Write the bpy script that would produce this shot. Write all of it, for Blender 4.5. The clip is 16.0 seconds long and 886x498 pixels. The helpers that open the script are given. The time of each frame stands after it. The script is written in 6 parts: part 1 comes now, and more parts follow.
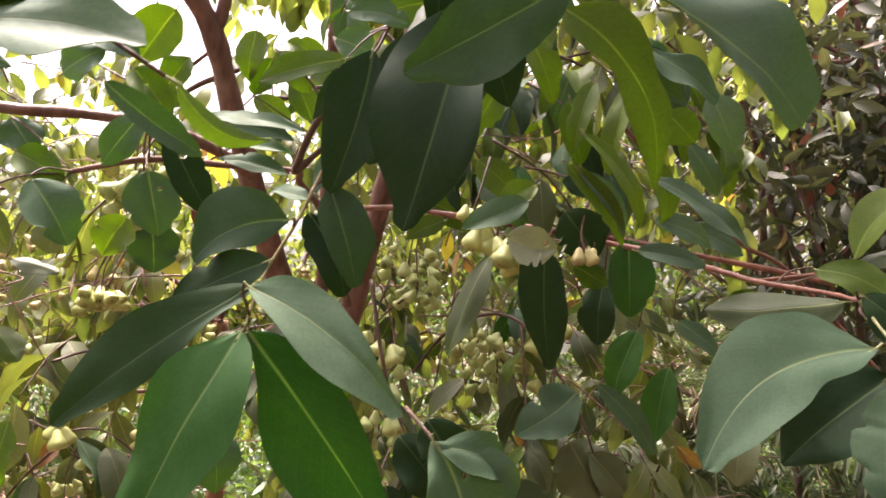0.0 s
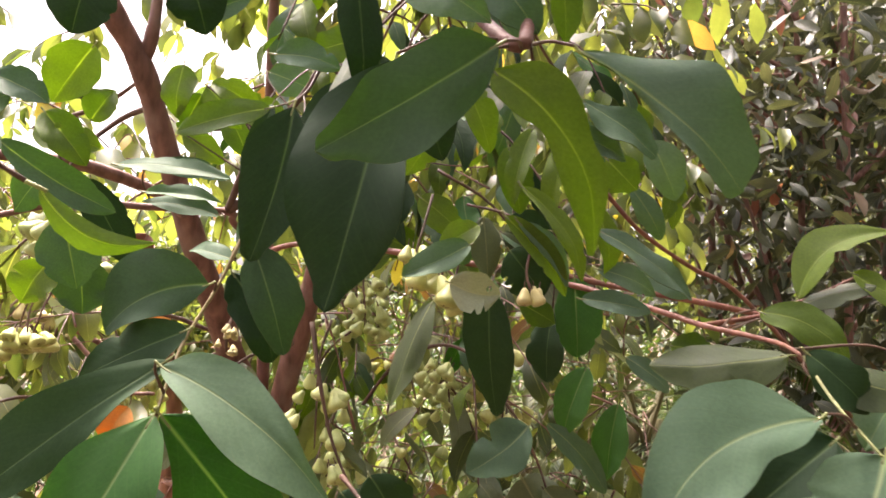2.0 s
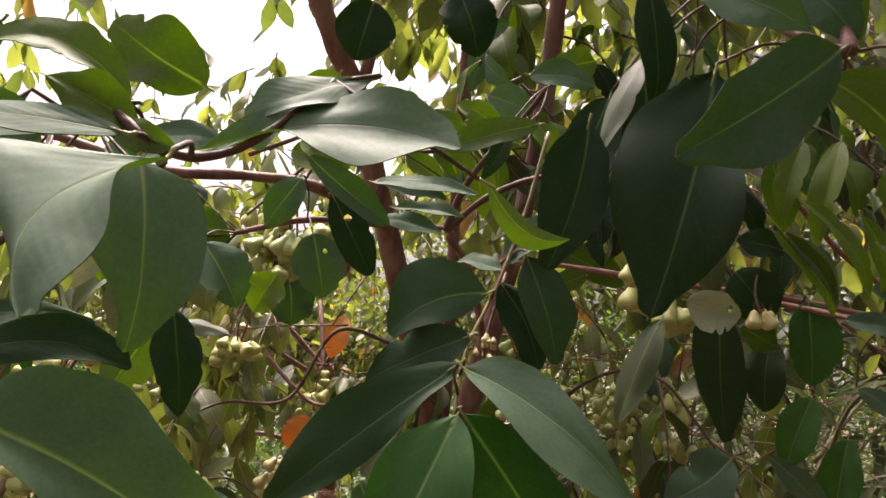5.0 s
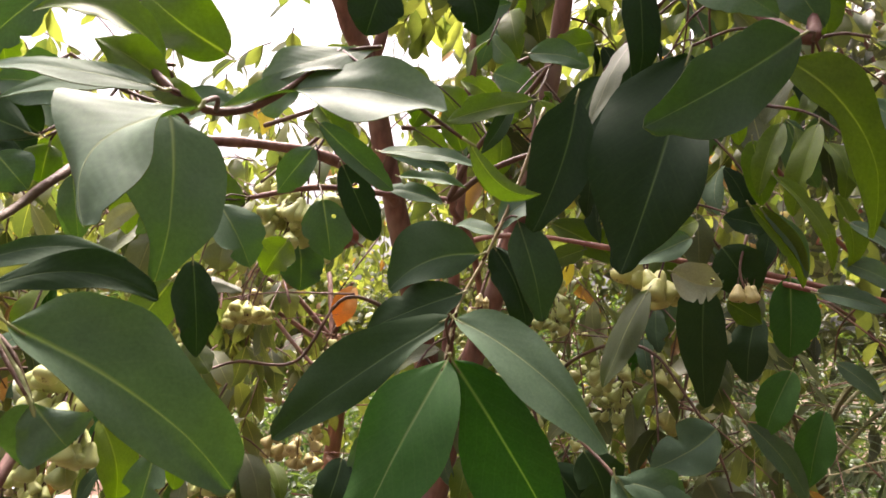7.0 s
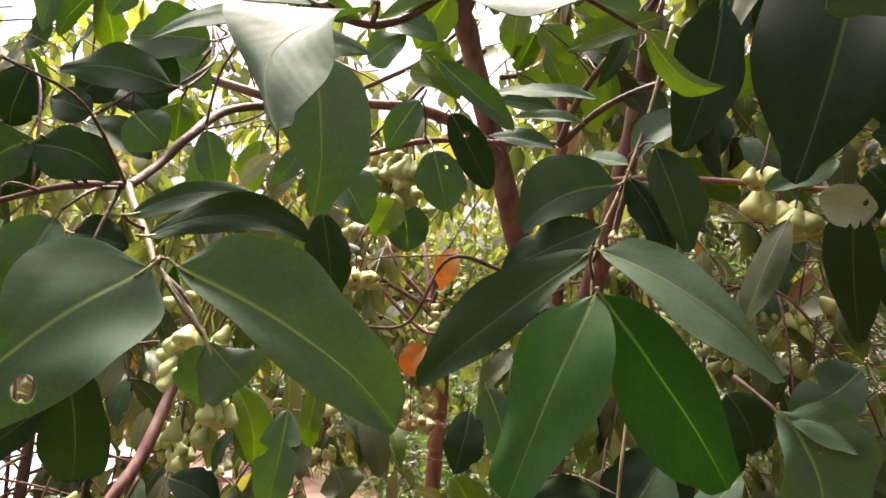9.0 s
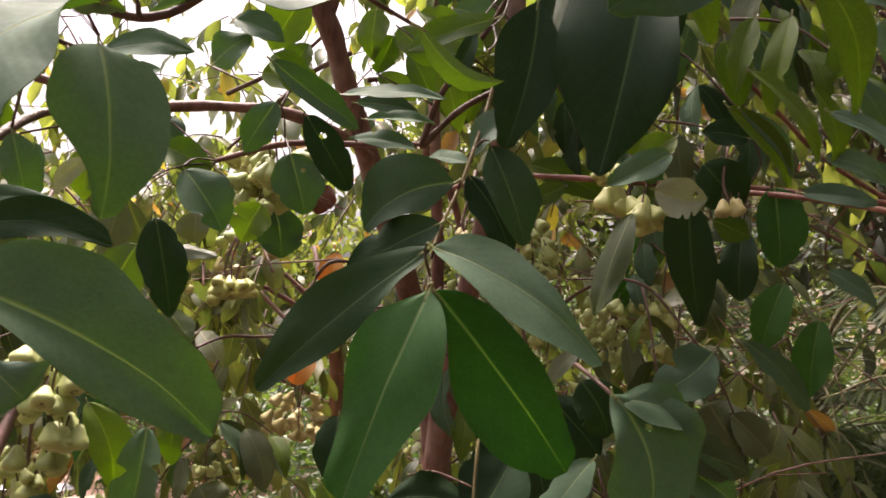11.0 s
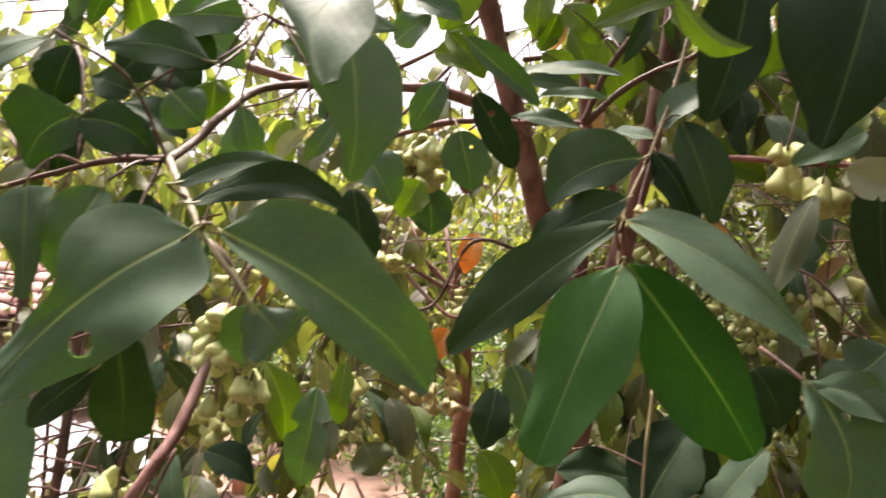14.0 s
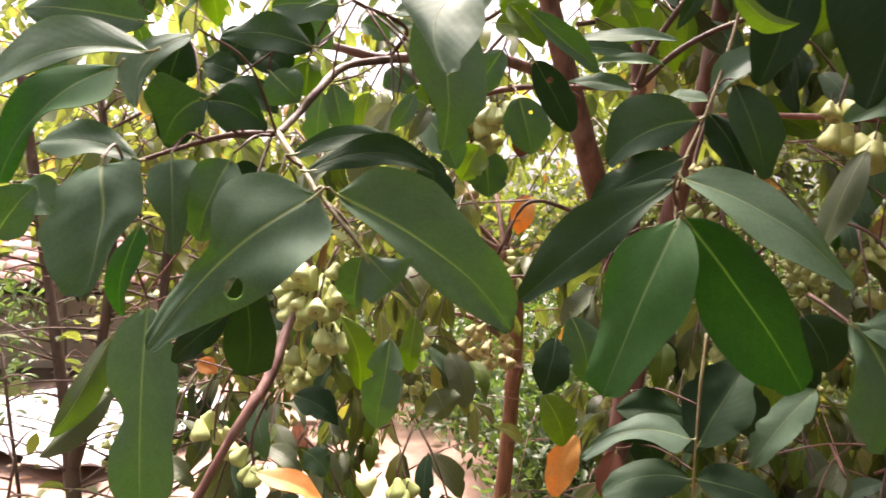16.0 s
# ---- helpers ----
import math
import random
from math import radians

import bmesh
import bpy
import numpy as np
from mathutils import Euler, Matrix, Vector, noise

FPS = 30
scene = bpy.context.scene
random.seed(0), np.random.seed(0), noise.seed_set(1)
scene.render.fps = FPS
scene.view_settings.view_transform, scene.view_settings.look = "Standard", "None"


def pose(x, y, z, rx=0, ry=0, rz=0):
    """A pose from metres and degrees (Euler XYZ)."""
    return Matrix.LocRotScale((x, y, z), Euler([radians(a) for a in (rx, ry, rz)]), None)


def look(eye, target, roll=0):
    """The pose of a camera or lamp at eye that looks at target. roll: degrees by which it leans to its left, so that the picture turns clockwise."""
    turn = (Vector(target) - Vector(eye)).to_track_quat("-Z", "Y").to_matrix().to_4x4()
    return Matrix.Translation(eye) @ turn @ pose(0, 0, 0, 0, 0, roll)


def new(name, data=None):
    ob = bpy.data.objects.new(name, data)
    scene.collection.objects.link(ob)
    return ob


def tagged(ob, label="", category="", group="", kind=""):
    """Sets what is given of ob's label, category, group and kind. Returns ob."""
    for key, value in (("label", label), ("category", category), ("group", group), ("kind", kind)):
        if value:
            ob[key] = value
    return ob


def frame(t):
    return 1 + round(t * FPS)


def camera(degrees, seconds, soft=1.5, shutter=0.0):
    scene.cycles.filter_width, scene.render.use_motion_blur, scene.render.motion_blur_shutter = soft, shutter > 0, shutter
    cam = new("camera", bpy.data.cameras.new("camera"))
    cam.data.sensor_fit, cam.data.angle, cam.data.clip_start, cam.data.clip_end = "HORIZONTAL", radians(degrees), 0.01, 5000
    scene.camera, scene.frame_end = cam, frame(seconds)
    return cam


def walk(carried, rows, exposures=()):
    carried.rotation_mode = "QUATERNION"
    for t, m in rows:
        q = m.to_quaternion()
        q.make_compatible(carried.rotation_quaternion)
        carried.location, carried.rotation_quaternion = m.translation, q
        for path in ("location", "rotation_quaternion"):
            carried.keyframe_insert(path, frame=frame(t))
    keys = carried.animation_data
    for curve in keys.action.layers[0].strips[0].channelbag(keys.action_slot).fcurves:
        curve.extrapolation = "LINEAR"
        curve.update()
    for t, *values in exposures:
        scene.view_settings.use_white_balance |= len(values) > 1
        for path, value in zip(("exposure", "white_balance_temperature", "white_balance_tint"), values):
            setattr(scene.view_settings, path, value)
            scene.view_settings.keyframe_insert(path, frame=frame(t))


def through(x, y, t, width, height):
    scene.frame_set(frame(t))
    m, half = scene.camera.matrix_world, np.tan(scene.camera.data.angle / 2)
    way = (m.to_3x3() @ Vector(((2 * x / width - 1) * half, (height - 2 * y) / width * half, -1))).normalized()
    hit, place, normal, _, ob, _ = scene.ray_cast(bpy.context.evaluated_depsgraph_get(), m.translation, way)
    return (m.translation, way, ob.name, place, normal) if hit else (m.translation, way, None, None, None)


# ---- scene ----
cam = camera(66.0, 16.0, 1.6, 0.5)
PATH = [
    (0, (0.1215, 0.1530, 1.5815), (-0.2070, 3.1275, 1.7945), 3.6),
    (0.5, (0.1365, 0.1515, 1.5965), (-0.1380, 3.1290, 1.8230), 2.1),
    (1, (0.1350, 0.1335, 1.6160), (0.0000, 3.1215, 1.8470), 3.0),
    (1.5, (0.1545, 0.1530, 1.6370), (0.0375, 3.1440, 1.8260), 1.1),
    (2, (0.1365, 0.1815, 1.6295), (-0.0090, 3.1665, 1.8770), 2.2),
    (2.5, (0.0960, 0.1980, 1.6190), (-0.0660, 3.1740, 1.9520), 3.1),
    (3, (0.0390, 0.1815, 1.6100), (-0.4755, 3.1245, 1.8905), 2.5),
    (3.5, (-0.0165, 0.1695, 1.5920), (-0.8595, 3.0390, 1.8215), 3.9),
    (4, (-0.0525, 0.1680, 1.5860), (-0.9420, 3.0210, 1.8530), 3.3),
    (4.5, (-0.0105, 0.1650, 1.6085), (-0.6915, 3.0660, 1.9550), 3.6),
    (7, (0.0360, 0.1140, 1.5875), (-0.6630, 3.0195, 1.8470), 5.9),
    (7.5, (0.0135, 0.1230, 1.5770), (-0.8655, 2.9850, 1.7495), 4.8),
    (8, (-0.0120, 0.1245, 1.5710), (-1.0620, 2.9325, 1.6880), 2.7),
    (10.5, (0.0060, 0.1350, 1.5485), (-0.8385, 3.0120, 1.6625), 0.8),
    (11, (0.0420, 0.1410, 1.5560), (-0.6000, 3.0690, 1.6895), 0.2),
    (11.5, (0.0495, 0.1290, 1.5560), (-0.5775, 3.0600, 1.7000), 0.8),
    (12, (0.0525, 0.1335, 1.5620), (-0.5625, 3.0660, 1.7135), 1.9),
    (12.5, (0.0615, 0.1605, 1.5560), (-0.4860, 3.1080, 1.6385), 1.1),
    (13, (0.0375, 0.1470, 1.5590), (-0.6345, 3.0705, 1.6385), 1.3),
    (13.5, (0.0150, 0.1335, 1.5620), (-0.8835, 2.9940, 1.6655), 1.6),
    (14, (-0.0120, 0.1125, 1.5440), (-1.1310, 2.8950, 1.6010), 2.2),
    (14.5, (-0.0330, 0.0945, 1.5350), (-1.2765, 2.8245, 1.5380), 2.4),
    (15, (-0.0360, 0.0735, 1.5260), (-1.3605, 2.7630, 1.4555), 2.4),
    (15.5, (-0.0255, 0.0465, 1.5305), (-1.4010, 2.7120, 1.4420), 2.3),
    (16, (-0.0105, 0.0435, 1.5380), (-1.3020, 2.7480, 1.4315), 1.2),
]
EXPOSURES = [(0, 2.09), (1, 2.36), (2.5, 2.31), (3, 1.88), (3.5, 1.74), (4, 1.17), (4.5, 1.16), (7, 1.70), (8, 1.66), (10.5, 1.59), (11, 1.33), (12.5, 1.70), (13.5, 1.93), (14, 1.73), (15, 1.78), (16, 1.83)]
walk(cam, [(t, look(eye, target, roll)) for t, eye, target, roll in PATH], [(t, stops, 6850, 26) for t, stops in EXPOSURES])

# ---- sky, sun ----
world = bpy.data.worlds.new("sky")
scene.world = world
world.use_nodes = True
wn, wl = world.node_tree.nodes, world.node_tree.links
sky = wn.new("ShaderNodeTexSky")
sky.sky_type, sky.sun_disc = "NISHITA", False
sky.sun_elevation, sky.sun_rotation = radians(64), radians(-40)
sky.dust_density = 6.0
haze = wn.new("ShaderNodeHueSaturation")
haze.inputs["Saturation"].default_value = 0.12
wl.new(sky.outputs[0], haze.inputs["Color"])
# cloud cover: brighter overhead than at the horizon
up = wn.new("ShaderNodeSeparateXYZ")
wl.new(wn.new("ShaderNodeTexCoord").outputs["Generated"], up.inputs[0])
rise = wn.new("ShaderNodeMapRange")
rise.inputs["To Min"].default_value, rise.inputs["To Max"].default_value = 0.75, 1.9
wl.new(up.outputs["Z"], rise.inputs["Value"])
cloud = wn.new("ShaderNodeVectorMath")
cloud.operation = "SCALE"
wl.new(haze.outputs[0], cloud.inputs[0])
wl.new(rise.outputs[0], cloud.inputs["Scale"])
wl.new(cloud.outputs[0], wn["Background"].inputs["Color"])
wn["Background"].inputs["Strength"].default_value = 0.11
sun = new("sun", bpy.data.lights.new("sun", "SUN"))
sun.data.energy, sun.data.angle, sun.data.color = 5.0, radians(18), (1.0, 0.94, 0.82)
sun.matrix_world = look((-2.4, 2.9, 7.7), (0, 0, 0))


# ---- materials ----
def material(name, rough=0.6, metal=0.0, spec=0.5):
    m = bpy.data.materials.new(name)
    m.use_nodes = True
    b = m.node_tree.nodes["Principled BSDF"]
    b.inputs["Roughness"].default_value, b.inputs["Metallic"].default_value = rough, metal
    b.inputs["Specular IOR Level"].default_value = spec
    return m, m.node_tree.nodes, m.node_tree.links, b


def math_node(n, l, op, a, b=None, clamp=False):
    q = n.new("ShaderNodeMath")
    q.operation, q.use_clamp = op, clamp
    for i, v in enumerate((a, b)):
        if v is None:
            continue
        if isinstance(v, (int, float)):
            q.inputs[i].default_value = v
        else:
            l.new(v, q.inputs[i])
    return q.outputs[0]


def noise_node(n, l, scale, detail=4, vector=None, rough=0.55):
    q = n.new("ShaderNodeTexNoise")
    q.inputs["Scale"].default_value, q.inputs["Detail"].default_value, q.inputs["Roughness"].default_value = scale, detail, rough
    if vector is None:
        vector = n.new("ShaderNodeTexCoord").outputs["Object"]
    l.new(vector, q.inputs["Vector"])
    return q.outputs["Fac"]


def ramp_node(n, l, fac, stops):
    q = n.new("ShaderNodeValToRGB")
    while len(q.color_ramp.elements) < len(stops):
        q.color_ramp.elements.new(0.5)
    for e, (p, c) in zip(q.color_ramp.elements, stops):
        e.position, e.color = p, (*c, 1)
    l.new(fac, q.inputs[0])
    return q.outputs[0]


def mix_node(n, l, fac, a, b, mode="MIX"):
    q = n.new("ShaderNodeMix")
    q.data_type, q.blend_type = "RGBA", mode
    for i, v in ((0, fac), (6, a), (7, b)):
        if isinstance(v, (int, float)):
            q.inputs[i].default_value = v
        elif isinstance(v, tuple):
            q.inputs[i].default_value = (*v, 1)
        else:
            l.new(v, q.inputs[i])
    return q.outputs[2]


def bump_node(n, l, bsdf, height, strength, distance):
    q = n.new("ShaderNodeBump")
    q.inputs["Strength"].default_value, q.inputs["Distance"].default_value = strength, distance
    l.new(height, q.inputs["Height"])
    l.new(q.outputs[0], bsdf.inputs["Normal"])


def leaf_material(name, low, high, vein, spots, through, share, rough, island=False, ribs=True, rare=None, spec=0.5):
    """Leaf blade: two-scale mottling, pale midrib, faint side veins, small scars, light passing through."""
    m, n, l, b = material(name, rough, 0, spec)
    uv = n.new("ShaderNodeTexCoord").outputs["UV"]
    if island:
        rnd = n.new("ShaderNodeNewGeometry").outputs["Random Per Island"]
    else:
        rnd = n.new("ShaderNodeObjectInfo").outputs["Random"]
    big = noise_node(n, l, 14, 3)
    tone = math_node(n, l, "ADD", math_node(n, l, "MULTIPLY", rnd, 0.65), math_node(n, l, "MULTIPLY", big, 0.5))
    col = ramp_node(n, l, tone, [(0.15, low), (0.95, high)])
    if rare is not None:
        col = mix_node(n, l, math_node(n, l, "GREATER_THAN", rnd, 0.955), col, rare[0])
        col = mix_node(n, l, math_node(n, l, "GREATER_THAN", rnd, 0.98), col, rare[1])
    col = mix_node(n, l, 0.5, col, ramp_node(n, l, noise_node(n, l, 48, 4, rough=0.65), [(0.3, (0.78, 0.80, 0.80)), (0.7, (1.12, 1.10, 1.04))]), "MULTIPLY")
    fine = noise_node(n, l, 420, 2)
    col = mix_node(n, l, 0.35, col, ramp_node(n, l, fine, [(0.3, (0.55, 0.55, 0.55)), (0.7, (1.0, 1.0, 1.0))]), "MULTIPLY")
    if ribs:
        sep = n.new("ShaderNodeSeparateXYZ")
        l.new(uv, sep.inputs[0])
        side = math_node(n, l, "ABSOLUTE", math_node(n, l, "SUBTRACT", sep.outputs[0], 0.5))
        wide = math_node(n, l, "MULTIPLY", math_node(n, l, "SUBTRACT", 1.12, sep.outputs[1]), 0.028)
        rib = math_node(n, l, "SUBTRACT", 1.0, math_node(n, l, "DIVIDE", side, wide), True)
        run = math_node(n, l, "SUBTRACT", math_node(n, l, "MULTIPLY", sep.outputs[1], 11.0), math_node(n, l, "MULTIPLY", side, 7.0))
        tri = math_node(n, l, "ABSOLUTE", math_node(n, l, "SUBTRACT", math_node(n, l, "FRACT", run), 0.5))
        veins = math_node(n, l, "MULTIPLY", math_node(n, l, "SUBTRACT", tri, 0.42, True), 9.0, True)
        col = mix_node(n, l, math_node(n, l, "MULTIPLY", veins, 0.07), col, vein)
        col = mix_node(n, l, math_node(n, l, "MULTIPLY", rib, 0.85), col, vein)
        height = math_node(n, l, "ADD", math_node(n, l, "MULTIPLY", rib, 0.6), math_node(n, l, "ADD", math_node(n, l, "MULTIPLY", math_node(n, l, "SINE", math_node(n, l, "MULTIPLY", math_node(n, l, "ADD", run, math_node(n, l, "MULTIPLY", big, 1.6)), 6.2832)), 0.032), math_node(n, l, "MULTIPLY", big, 2.2)))
        bump_node(n, l, b, height, 0.35, 0.002)
    scar = noise_node(n, l, 75, 2, rough=0.4)
    col = mix_node(n, l, math_node(n, l, "MULTIPLY", math_node(n, l, "SUBTRACT", scar, 0.80, True), 9.0, True), col, spots)
    l.new(col, b.inputs["Base Color"])
    glow = n.new("ShaderNodeBsdfTranslucent")
    l.new(mix_node(n, l, 1.0, col, through, "MULTIPLY"), glow.inputs["Color"])
    both = n.new("ShaderNodeMixShader")
    both.inputs[0].default_value = share
    l.new(b.outputs[0], both.inputs[1])
    l.new(glow.outputs[0], both.inputs[2])
    l.new(both.outputs[0], n["Material Output"].inputs[0])
    return m


BR = (0.06, 0.04, 0.02)
LEAF = leaf_material("leaf_mature", (0.065, 0.124, 0.076), (0.112, 0.190, 0.114), (0.25, 0.31, 0.17), BR, (2.2, 2.5, 0.9), 0.40, 0.68, spec=0.26)
# dark copy of the mature leaf: shade on leaves turned from the light, as colour
LEAF_SHADED = leaf_material("leaf_shaded", (0.013, 0.037, 0.014), (0.028, 0.064, 0.024), (0.08, 0.13, 0.055), BR, (1.8, 2.2, 0.8), 0.25, 0.66, spec=0.2)
# same leaf half in shade, toned between the two above
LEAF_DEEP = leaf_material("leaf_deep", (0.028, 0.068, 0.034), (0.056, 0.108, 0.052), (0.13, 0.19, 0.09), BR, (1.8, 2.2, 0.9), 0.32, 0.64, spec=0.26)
# young, thin leaves; the light shining through them is also in the yellow-green
LEAF_YOUNG_LIT = leaf_material("leaf_young_lit", (0.085, 0.150, 0.026), (0.150, 0.215, 0.040), (0.24, 0.30, 0.09), BR, (3.2, 3.1, 1.0), 0.55, 0.55, spec=0.3)
# bright green of leaves lit from behind, put into the base colour
LEAF_BACKLIT = leaf_material("leaf_backlit", (0.032, 0.112, 0.030), (0.062, 0.166, 0.042), (0.20, 0.27, 0.14), BR, (2.3, 3.3, 0.6), 0.42, 0.62, spec=0.26)
LEAF_DULL = leaf_material("leaf_dull", (0.085, 0.115, 0.055), (0.15, 0.175, 0.09), (0.22, 0.22, 0.12), BR, (2.0, 2.0, 0.9), 0.30, 0.5)
# lighter copy of the mature leaf: sky sheen and glare put into its colour
LEAF_SKYLIT = leaf_material("leaf_skylit", (0.086, 0.150, 0.100), (0.134, 0.212, 0.142), (0.24, 0.29, 0.16), BR, (2.2, 2.5, 0.9), 0.42, 0.60, spec=0.32)
LEAF_PALE = leaf_material("leaf_pale", (0.30, 0.34, 0.24), (0.42, 0.45, 0.34), (0.40, 0.40, 0.26), BR, (1.4, 1.4, 1.0), 0.30, 0.6)
LEAF_ORANGE = leaf_material("leaf_orange", (0.58, 0.26, 0.06), (0.72, 0.40, 0.11), (0.55, 0.35, 0.12), BR, (1.3, 1.1, 0.6), 0.40, 0.55)
LEAF_BROWN = leaf_material("leaf_brown", (0.14, 0.045, 0.025), (0.24, 0.08, 0.04), (0.2, 0.1, 0.05), BR, (1.4, 1.0, 0.8), 0.30, 0.6)
# underside of the blade, its colour also darkened for the shade it hangs in
LEAF_UNDER = leaf_material("leaf_underside", (0.050, 0.074, 0.032), (0.085, 0.112, 0.050), (0.24, 0.27, 0.13), BR, (2.8, 3.0, 0.8), 0.48, 0.55)
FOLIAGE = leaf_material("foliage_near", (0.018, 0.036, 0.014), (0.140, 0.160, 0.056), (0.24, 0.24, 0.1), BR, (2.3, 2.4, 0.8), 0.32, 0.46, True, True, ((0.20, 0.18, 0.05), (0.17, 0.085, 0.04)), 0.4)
FOLIAGE_DARK = leaf_material("foliage_dull_dark", (0.018, 0.029, 0.017), (0.094, 0.102, 0.062), (0.15, 0.15, 0.09), BR, (2.0, 1.9, 1.0), 0.30, 0.55, True, True, ((0.15, 0.10, 0.06), (0.17, 0.06, 0.05)))
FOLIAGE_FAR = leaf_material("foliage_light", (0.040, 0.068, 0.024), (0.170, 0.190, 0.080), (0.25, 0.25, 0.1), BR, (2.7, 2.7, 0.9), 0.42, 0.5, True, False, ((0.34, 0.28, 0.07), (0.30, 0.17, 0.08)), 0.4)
FOLIAGE_SHRUB = leaf_material("foliage_shrub", (0.014, 0.036, 0.012), (0.075, 0.120, 0.038), (0.2, 0.24, 0.1), BR, (2.6, 2.6, 1.0), 0.35, 0.5, True, False)
FROND = leaf_material("palm_leaflet", (0.022, 0.044, 0.014), (0.085, 0.108, 0.038), (0.2, 0.22, 0.1), BR, (1.8, 1.9, 0.9), 0.32, 0.58, True, False, spec=0.3)
GRASS = leaf_material("grass_blade", (0.022, 0.046, 0.014), (0.085, 0.115, 0.038), (0.2, 0.24, 0.1), BR, (2.0, 2.0, 1.0), 0.35, 0.55, True, False)
LITTER = leaf_material("leaf_litter", (0.09, 0.055, 0.03), (0.24, 0.16, 0.09), (0.2, 0.15, 0.1), BR, (1.2, 1.0, 0.8), 0.15, 0.8, True, False)


def bark_material(name, low, high, streak, rough=0.62):
    m, n, l, b = material(name, rough, 0, 0.35)
    obj = n.new("ShaderNodeTexCoord").outputs["Object"]
    mp = n.new("ShaderNodeMapping")
    mp.inputs["Scale"].default_value = (1, 1, 0.18)
    l.new(obj, mp.inputs[0])
    long = noise_node(n, l, 55, 5, mp.outputs[0])
    patch = noise_node(n, l, 9, 3)
    col = ramp_node(n, l, long, [(0.3, low), (0.72, high)])
    col = mix_node(n, l, ramp_node(n, l, patch, [(0.52, (0, 0, 0)), (0.70, (1, 1, 1))]), col, streak)
    l.new(col, b.inputs["Base Color"])
    bump_node(n, l, b, math_node(n, l, "ADD", long, math_node(n, l, "MULTIPLY", noise_node(n, l, 260, 3), 0.4)), 0.55, 0.004)
    return m


BARK = bark_material("bark_reddish", (0.084, 0.036, 0.029), (0.240, 0.118, 0.094), (0.240, 0.160, 0.138))
TWIG = bark_material("bark_twig", (0.045, 0.024, 0.016), (0.120, 0.060, 0.040), (0.095, 0.065, 0.042))
STALK = bark_material("leaf_stalk", (0.17, 0.19, 0.075), (0.30, 0.33, 0.14), (0.24, 0.22, 0.10), 0.5)
TWIG_RED = bark_material("bark_red_twig", (0.11, 0.040, 0.028), (0.26, 0.105, 0.075), (0.17, 0.085, 0.062), 0.55)
TWIG_YOUNG = bark_material("bark_young_twig", (0.15, 0.115, 0.055), (0.29, 0.23, 0.11), (0.24, 0.24, 0.11), 0.5)
BARK_GREY = bark_material("bark_grey", (0.11, 0.085, 0.065), (0.24, 0.19, 0.15), (0.20, 0.17, 0.13), 0.8)
BARK_DARK = bark_material("bark_dark", (0.055, 0.034, 0.027), (0.150, 0.095, 0.075), (0.11, 0.08, 0.065), 0.75)
POLE = bark_material("bark_pole", (0.170, 0.075, 0.045), (0.330, 0.165, 0.105), (0.24, 0.14, 0.10), 0.6)
PALM_STEM = bark_material("palm_stem", (0.13, 0.115, 0.055), (0.23, 0.20, 0.11), (0.17, 0.15, 0.08), 0.6)


def fruit_material(name, low, high, blush):
    m, n, l, b = material(name, 0.5, 0, 0.4)
    rnd = n.new("ShaderNodeObjectInfo").outputs["Random"]
    mott = noise_node(n, l, 60, 3)
    col = ramp_node(n, l, math_node(n, l, "ADD", math_node(n, l, "MULTIPLY", rnd, 0.6), math_node(n, l, "MULTIPLY", mott, 0.5)), [(0.2, low), (0.9, high)])
    spot = noise_node(n, l, 180, 2, rough=0.4)
    col = mix_node(n, l, math_node(n, l, "MULTIPLY", math_node(n, l, "SUBTRACT", spot, 0.66, True), 6.0, True), col, blush)
    l.new(col, b.inputs["Base Color"])
    b.inputs["Subsurface Weight"].default_value = 0.12
    b.inputs["Subsurface Radius"].default_value = (0.006, 0.006, 0.002)
    bump_node(n, l, b, mott, 0.2, 0.002)
    return m


FRUIT_PALE = fruit_material("fruit_pale_yellow", (0.29, 0.31, 0.09), (0.43, 0.44, 0.16), (0.26, 0.20, 0.06))
FRUIT_GREEN = fruit_material("fruit_pale_green", (0.27, 0.33, 0.11), (0.42, 0.45, 0.18), (0.26, 0.24, 0.08))
FRUIT_TAN = fruit_material("fruit_tan", (0.33, 0.28, 0.11), (0.47, 0.41, 0.19), (0.22, 0.13, 0.05))
CALYX = bark_material("fruit_calyx", (0.13, 0.10, 0.045), (0.28, 0.24, 0.12), (0.2, 0.13, 0.07))


